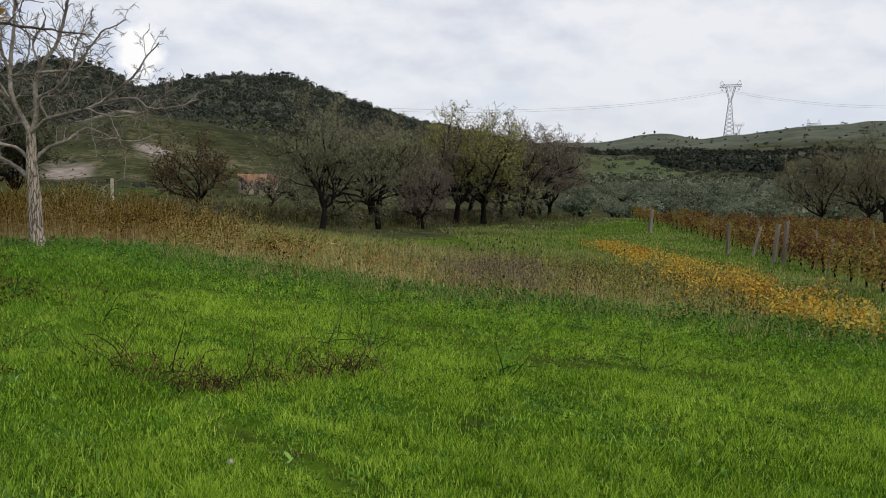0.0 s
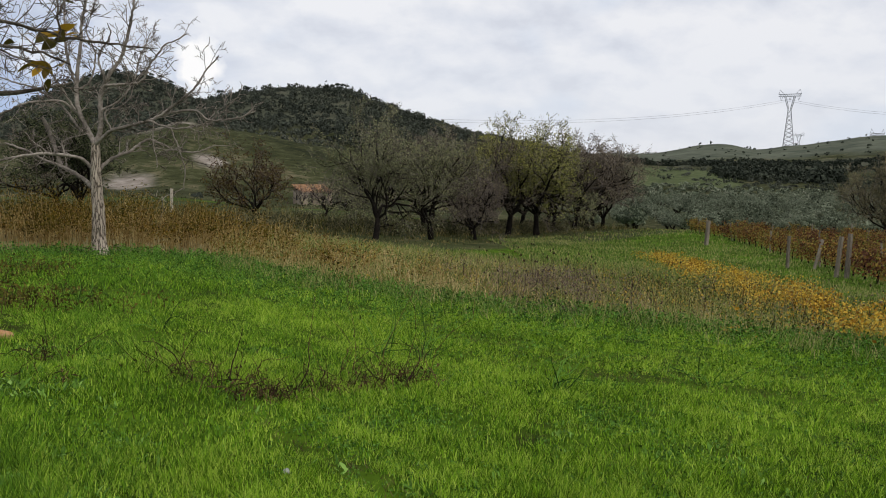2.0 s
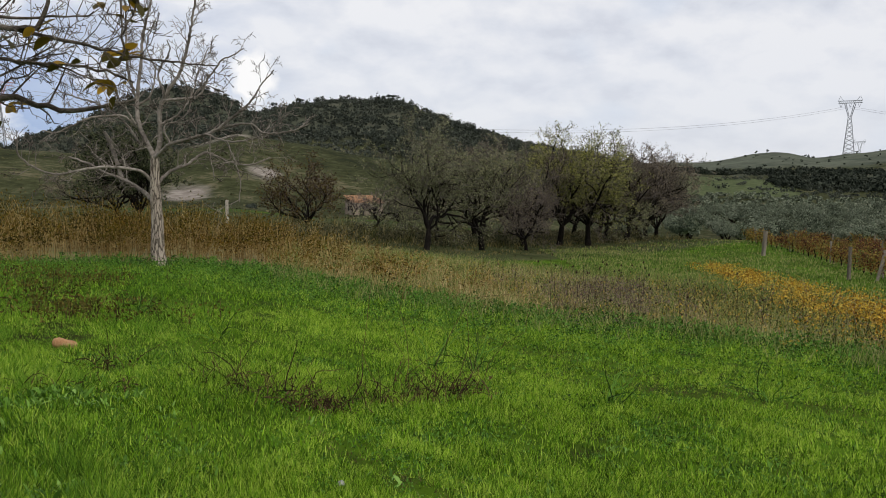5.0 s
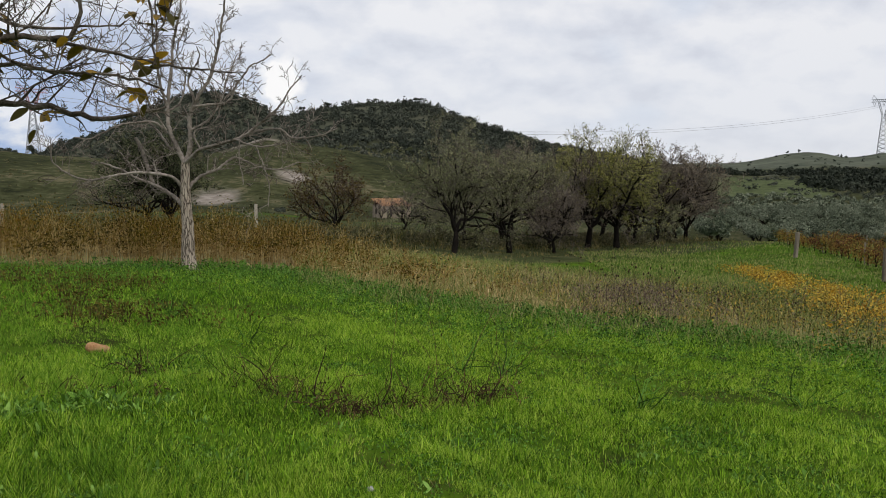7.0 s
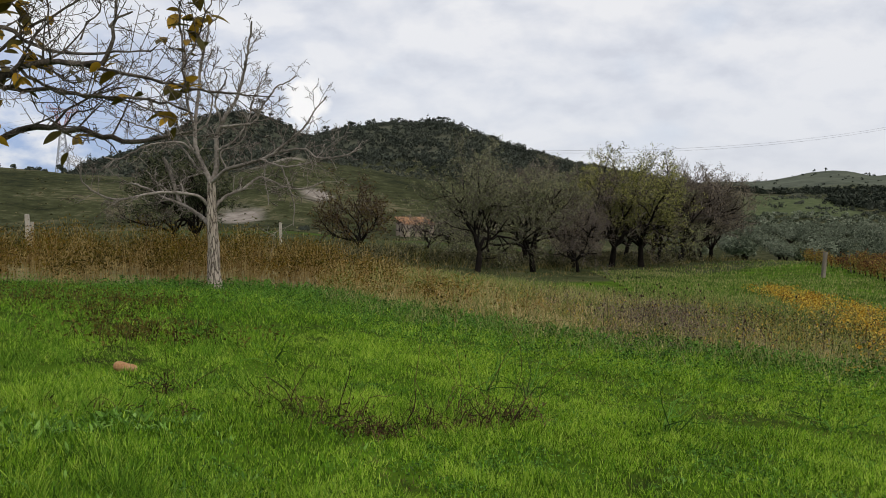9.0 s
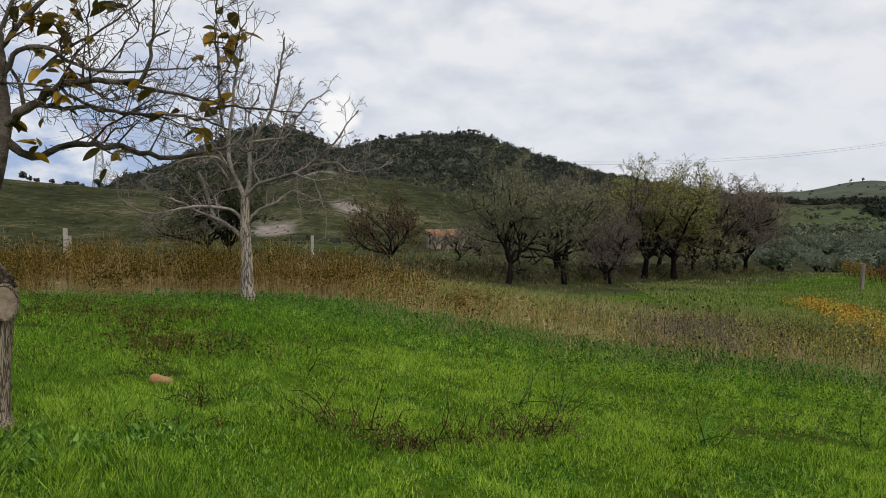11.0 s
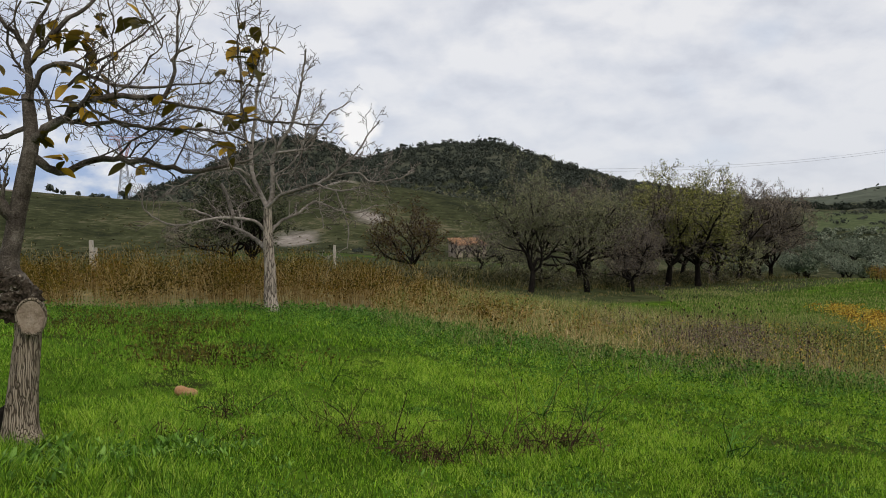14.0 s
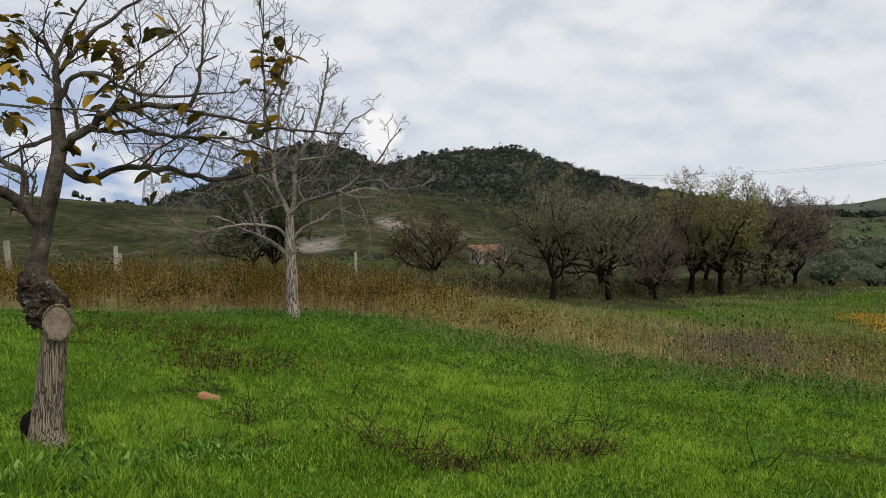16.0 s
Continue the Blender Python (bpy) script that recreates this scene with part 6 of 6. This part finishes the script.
def mixed_weeds():
    """Knee-high weeds turning olive and yellow between the purple patch and the golden shrubs."""
    rng = np.random.default_rng(79)
    n = 5200
    x, y = rng.uniform(-1.0, 10, n), rng.uniform(10, 27, n)
    d = y - field_edge(x)
    core = np.exp(-((x - 5.6 - 0.20 * (y - 13)) / 1.7) ** 2) + 0.20
    keep = (d > 0.1 + 0.7 * cheap_noise(x, y, 1.2, 48)) & (d < 9) & (rng.uniform(0, 1, n) < core * (0.40 + 0.42 * cheap_noise(x, y, 1.4, 49)))
    x, y = x[keep], y[keep]
    k = len(x)
    h = rng.uniform(0.18, 0.52, k) * np.clip(0.40 + 0.3 * (y - field_edge(x)), 0.3, 1)
    V, F = tubes(stalks(rng, x, y, h, 0.25, 0.0042), 3)
    stuff("mixed_stalks", V, F, DEADSTEM, "thin dark stalks of half-withered weeds", "weeds")
    m = k * 18
    i = rng.integers(0, k, m)
    t = rng.beta(1.6, 1.2, m)
    c = np.stack([x[i] + rng.normal(0, 0.10, m), y[i] + rng.normal(0, 0.10, m), land(x[i], y[i]) + h[i] * t + 0.01], 1)
    V, F = leaf_quads(rng, c, 0.048, 0.5)
    stuff("mixed_weeds", V, F, MIXWEED, "olive and yellowing weeds between dry grass and golden shrubs", "weeds")


mixed_weeds()


def purple_weeds():
    rng = np.random.default_rng(74)
    x = rng.uniform(1.6, 10, 5200)
    y = rng.uniform(11, 28, 5200)
    d = y - field_edge(x)
    core = np.exp(-((x - 3.25 - 0.16 * (y - 13)) / 0.95) ** 2)
    keep = (d > 0.2 + 0.9 * cheap_noise(x, y, 1.3, 44)) & (d < 10) & (rng.uniform(0, 1, len(x)) < np.maximum(core * np.clip((20 - y) / 3, 0, 1) * 0.95, 0.08))
    x, y = x[keep], y[keep]
    k = len(x)
    h = rng.uniform(0.22, 0.55, k) * np.clip(0.40 + 0.3 * (y - field_edge(x)), 0.3, 1)
    V, F = tubes(stalks(rng, x, y, h, 0.34, 0.0042), 3)
    stuff("weed_stalks", V, F, PURPLEWEED, "thin brown stalks of dead weeds", "weeds")
    n = k * 16
    i = rng.integers(0, k, n)
    t = rng.uniform(0.25, 1, n)
    c = np.stack([x[i] + rng.normal(0, 0.10, n), y[i] + rng.normal(0, 0.10, n), land(x[i], y[i]) + h[i] * t], 1)
    V, F = leaf_quads(rng, c, 0.05, 0.35)
    stuff("purple_weeds", V, F, PURPLEWEED, "purplish-brown withered weeds with dark seed heads", "weeds")
    j = rng.uniform(0, 1, k) < 0.16
    sx, sy, sh = x[j], y[j], h[j] + rng.uniform(0.1, 0.35, j.sum())
    V1, F1 = tubes(stalks(rng, sx, sy, sh, 0.06, 0.004), 3)
    items = []
    for a, b, c, g in zip(sx, sy, sh, land(sx, sy)):
        s = rng.uniform(0.012, 0.024)
        q = np.array([a + rng.normal(0, 0.02), b, g + c])
        V = np.array([[1, 0, 0], [0, 1, 0], [-1, 0, 0], [0, -1, 0], [0, 0, 1.5], [0, 0, -1.2]]) * s + q
        F = np.array([[0, 1, 4], [1, 2, 4], [2, 3, 4], [3, 0, 4], [1, 0, 5], [2, 1, 5], [3, 2, 5], [0, 3, 5]])
        items.append((V, F))
    V, F = merge(items)
    stuff("seed_heads", V, F, SEEDHEAD, "dark dried seed heads on thin stalks", "weeds")
    stuff("seed_stalks", V1, F1, DEADSTEM, "thin dark stalks bearing seed heads", "weeds")


purple_weeds()


def yellow_plants():
    rng = np.random.default_rng(75)
    nb = 420                                     # each shrub a bunch of shoots
    bx, by = rng.uniform(5.0, 12.5, nb), rng.uniform(9.5, 31, nb)
    who = rng.integers(0, nb, 9500)
    x, y = bx[who] + rng.normal(0, 0.17, 9500), by[who] + rng.normal(0, 0.17, 9500)
    mid = np.interp(y, [10, 12, 14, 17.4, 22.3, 28.8, 31], [7.4, 7.6, 8.1, 8.8, 9.6, 10.7, 11.1])
    half = np.interp(y, [10, 11, 13, 16, 20, 31], [0.5, 0.95, 1.05, 0.85, 0.7, 0.45])
    dens = np.exp(-((x - mid) / half) ** 2 * 1.2) * (0.42 + 0.42 * cheap_noise(x, y, 1.1, 8))
    keep = rng.uniform(0, 1, len(x)) < dens
    x, y = x[keep], y[keep]
    k = len(x)
    h = rng.uniform(0.15, 0.42, k)
    V, F = tubes(stalks(rng, x, y, h, 0.25, 0.005), 3)
    stuff("yellow_plant_stems", V, F, DEADSTEM, "woody stems of low yellowing shrubs", "weeds")
    n = k * 22
    i = rng.integers(0, k, n)
    t = rng.beta(2.2, 1.2, n)
    c = np.stack([x[i] + rng.normal(0, 0.13, n), y[i] + rng.normal(0, 0.13, n), land(x[i], y[i]) + h[i] * t + 0.02], 1)
    V, F = leaf_quads(rng, c, 0.056, 0.7, 0.3)
    stuff("yellow_plants", V, F, YELLOWLEAF, "low shrubs with orange and yellow autumn leaves", "shrub")


yellow_plants()


def undergrowth():
    rng = np.random.default_rng(76)
    n = 80000
    x, y = rng.uniform(-9, 24, n), rng.uniform(26, 64, n)
    line = 34.5 + 1.30 * (x - 0.4)
    d = y - line
    keep = (d > -4.5) & (d < 16) & (rng.uniform(0, 1, n) < 0.6 + 0.5 * cheap_noise(x, y, 2.4, 2))
    x, y, d = x[keep], y[keep], d[keep]
    k = len(x)
    h = np.clip(0.22 + 0.07 * d, 0.12, 0.8) * rng.uniform(0.25, 1.1, k) * np.clip(0.7 + 0.55 * cheap_noise(x, y, 1.6, 12), 0.15, 2)
    pale = rng.uniform(0, 1, k) < 0.3 + 0.15 * cheap_noise(x, y, 4.0, 14)
    for sel, m, nm, lb in ((~pale, UNDERGROWTH, "undergrowth", "rank green undergrowth beneath the orchard trees"), (pale, SCRUB, "dry_undergrowth", "dull dry undergrowth beneath the orchard trees")):
        V, F = blades(rng, x[sel], y[sel], land(x[sel], y[sel]) - 0.02, np.maximum(h[sel], 0.05), rng.uniform(0.02, 0.05, sel.sum()), 0.7, False)
        stuff(nm, V, F, m, lb, "weeds")
    # rounded brambles and suckers between the trunks
    items = []
    for _ in range(150):
        x = rng.uniform(-5.5, 17)
        y = 36.5 + 1.30 * (x - 0.4) + rng.uniform(0, 11)
        wide, high = rng.uniform(0.9, 2.4), rng.uniform(0.5, 1.15)
        V, F = cluster_crown(rng, 260, 8, 0.13, wide, high, -0.1, 0.3)
        items.append((V + np.array([x, y, float(land(x, y))]), F))
    V, F = merge(items)
    stuff("brambles", V, F, BRAMBLE, "low dull brambles and suckers beneath the orchard trees", "shrub")


undergrowth()


# ---------------------------------------------------------------- small things in the field
def tuft(name, x, y, n, spread, high, material, label, seed, wild=0.36, rad=0.0040):
    rng = np.random.default_rng(seed)
    g = spot(x, y)
    root = thing(name, g, label, "weed", "dead weed clumps" if material is DEADSTEM else "")
    lines = []
    for _ in range(n):
        a, b = rng.normal(0, spread, 2) * np.array([1.6, 0.7])
        w = np.array([rng.normal(0, wild), rng.normal(0, wild), 1.0])
        h = high * rng.uniform(0.5, 2.0)
        pts, p = [np.array([a, b, -0.03])], np.array([a, b, -0.03])
        for k in range(5):
            w = unit(w + rng.normal(0, 0.36, 3) + np.array([0, 0, -0.04 * k]))
            p = p + w * h / 4
            pts.append(p)
        lines.append((np.array(pts), np.linspace(rad, rad * 0.4, 6)))
    V, F = tubes(lines, 4)
    tagged(put("stem_tangle", raw_mesh("stem_tangle", V, F, True), material, root), kind="stuff")
    c = np.concatenate([p for p, _ in lines])
    V, F = leaf_quads(rng, c[rng.integers(0, len(c), n * 4)] * np.array([1, 1, 0.45]) + rng.normal(0, 0.02, (n * 4, 3)), 0.048, 0.22)
    tagged(put("leaf_litter", raw_mesh("leaf_litter", V, F), material, root), kind="stuff")


for i, (x, y, n, s, h) in enumerate(((-1.62, 6.2, 12, 0.12, 0.17), (-1.2, 6.0, 30, 0.14, 0.19), (-0.98, 5.75, 16, 0.11, 0.14), (-0.68, 5.70, 70, 0.10, 0.10), (-0.36, 6.0, 26, 0.13, 0.14), (-0.05, 6.15, 36, 0.12, 0.13), (0.18, 6.35, 22, 0.09, 0.17), (0.35, 6.5, 24, 0.06, 0.21), (-2.35, 6.3, 22, 0.10, 0.17), (-2.75, 5.55, 40, 0.15, 0.10), (-2.3, 5.6, 24, 0.12, 0.09))):
    tuft("dead_weed", x, y, n, s, h, DEADSTEM, "tangled clump of dead brown weed stems in the grass", 80 + i)
for i, (x, y) in enumerate(((-1.35, 6.15), (-0.95, 6.05), (-0.5, 6.0), (-0.15, 6.2), (0.12, 6.3), (0.36, 6.5), (0.30, 6.35), (-2.3, 6.35))):
    tuft("withered_stalk", x, y, 2, 0.05, 0.22, SEEDHEAD, "dark arching withered stalks above the grass", 130 + i, 0.75, 0.0062)
for i, (x, y) in enumerate(((-1.95, 8.1), (-3.1, 9.5), (3.2, 7.3), (1.6, 6.6), (0.55, 7.4), (0.2, 7.6))):
    tuft("green_sprig", x, y, 9, 0.025, 0.28, CLOVER, "dark green grass sprig standing above the turf", 95 + i, 0.45, 0.006)
for i, (x, y) in enumerate(((-0.1, 6.6), (0.22, 6.4), (0.45, 6.7), (-0.2, 6.4))):
    tuft("dry_stalk", x, y, 3, 0.03, 0.62, DEADSTEM, "tall thin dry stalks rising from the grass", 110 + i, 0.18, 0.003)


def brown_docks():
    """Sparse reddish-brown stalks in loose patches over the western field."""
    rng = np.random.default_rng(78)
    pts = []
    for x, y, sx, sy, n in ((-7.3, 13.2, 1.2, 0.9, 90), (-6.0, 11.8, 1.0, 0.9, 100), (-5.4, 12.6, 0.6, 0.5, 60), (-4.0, 9.6, 0.35, 0.35, 60), (-3.6, 8.9, 0.4, 0.3, 60), (-4.9, 11.1, 0.4, 0.4, 40), (-2.6, 9.3, 0.3, 0.3, 16)):
        pts.append(np.stack([rng.normal(x, sx, n), rng.normal(y, sy, n)], 1))
    x, y = np.concatenate(pts).T
    h = rng.uniform(0.08, 0.24, len(x))
    V, F = tubes(stalks(rng, x, y, h, 0.35, 0.004), 3)
    stuff("dock_stalks", V, F, DEADSTEM, "thin brown stalks scattered over the western field", "weeds")
    m = len(x) * 9
    i = rng.integers(0, len(x), m)
    c = np.stack([x[i] + rng.normal(0, 0.06, m), y[i] + rng.normal(0, 0.06, m), land(x[i], y[i]) + h[i] * rng.uniform(0.3, 1, m)], 1)
    V, F = leaf_quads(rng, c, 0.046, 0.5)
    stuff("dock_leaves", V, F, DOCKLEAF, "small dull brown leaves of scattered field weeds", "weeds")


brown_docks()


def rosette(x, y, n, size, seed):
    rng = np.random.default_rng(seed)
    root = thing("weed_rosette", spot(x, y), "leafy green weed rosette in the grass", "weed", "leafy weeds")
    me = [big_leaf(size, size * 0.36, 0.35), big_leaf(size * 0.8, size * 0.32, 0.2)]
    for k in range(n):
        m = Matrix.Translation((*rng.normal(0, 0.05, 2), 0.01)) @ Euler((rng.uniform(0.65, 1.42), rng.uniform(-0.4, 0.4), rng.uniform(0, 6.28))).to_matrix().to_4x4() @ Matrix.Scale(rng.uniform(0.6, 1.1), 4)
        put("leaf", me[k % 2], BROADLEAF, root, m=m)


rr = random.Random(5)
for i in range(170):
    if i < 60:
        x, y, size = rr.gauss(-2.85, 0.26), rr.gauss(4.58, 0.26), rr.uniform(0.06, 0.11)
    elif i < 85:
        x, y, size = rr.uniform(-2.75, -1.8), rr.uniform(5.05, 5.5), rr.uniform(0.05, 0.09)
    elif i < 115:
        x, y, size = rr.uniform(-2.5, -1.0), rr.uniform(3.3, 4.4), rr.uniform(0.04, 0.075)
    else:
        x, y, size = rr.uniform(-1.8, 2.6), rr.uniform(3.2, 5.6), rr.uniform(0.035, 0.065)
    rosette(x, y, rr.randint(6, 11), size, 200 + i)


def lump(name, place, size, material, label, category, seed, turn=0):
    bm = bmesh.new()
    bmesh.ops.create_icosphere(bm, subdivisions=3, radius=0.5)
    for v in bm.verts:
        v.co *= 1 + 0.22 * noise.fractal(v.co * 2.4 + Vector((seed, 0, 0)), 1, 2, 3)
        v.co = Vector((v.co.x * size[0], v.co.y * size[1], v.co.z * size[2]))
    for f in bm.faces:
        f.smooth = True
    ob = part(name, bm, material)
    ob.matrix_basis = pose(*place, 0, 0, turn)
    return tagged(ob, label, category)


x, y, z = spot(-0.36, 4.05)
lump("stone", (x, y, z + 0.02), (0.035, 0.034, 0.03), STONE, "small pale stone lying in the grass", "stone", 3)
x, y, z = spot(-2.95, 7.03)
# a short piece of orange wood with one swollen end
bm = bmesh.new()
n, prev = 14, None
for t, rad in ((0, 0.02), (0.02, 0.052), (0.07, 0.068), (0.12, 0.060), (0.18, 0.048), (0.25, 0.046), (0.29, 0.036), (0.305, 0.01)):
    ring = [bm.verts.new((t - 0.15, rad * math.cos(6.2832 * k / n) * (1 + 0.1 * noise.noise(Vector((t * 30, k, 1)))), 0.05 - t * 0.06 + rad * math.sin(6.2832 * k / n))) for k in range(n)]
    if prev:
        for k in range(n):
            bm.faces.new((prev[k], prev[(k + 1) % n], ring[(k + 1) % n], ring[k]))
    prev = ring
for f in bm.faces:
    f.smooth = True
wood_piece = part("wood_piece", bm, ORANGEWOOD)
wood_piece.matrix_basis = pose(x, y, z + 0.012, 0, 0, -12) @ Matrix.Scale(0.72, 4)
tagged(wood_piece, "short orange-brown piece of wood lying in the grass", "wood")
wood_patch("round_bush", "dark rounded bush on the slope", 1, lambda g: (-11.03, 88), 130, (2.0, 2.0), 500, FOREST, 0.35, 0.75)
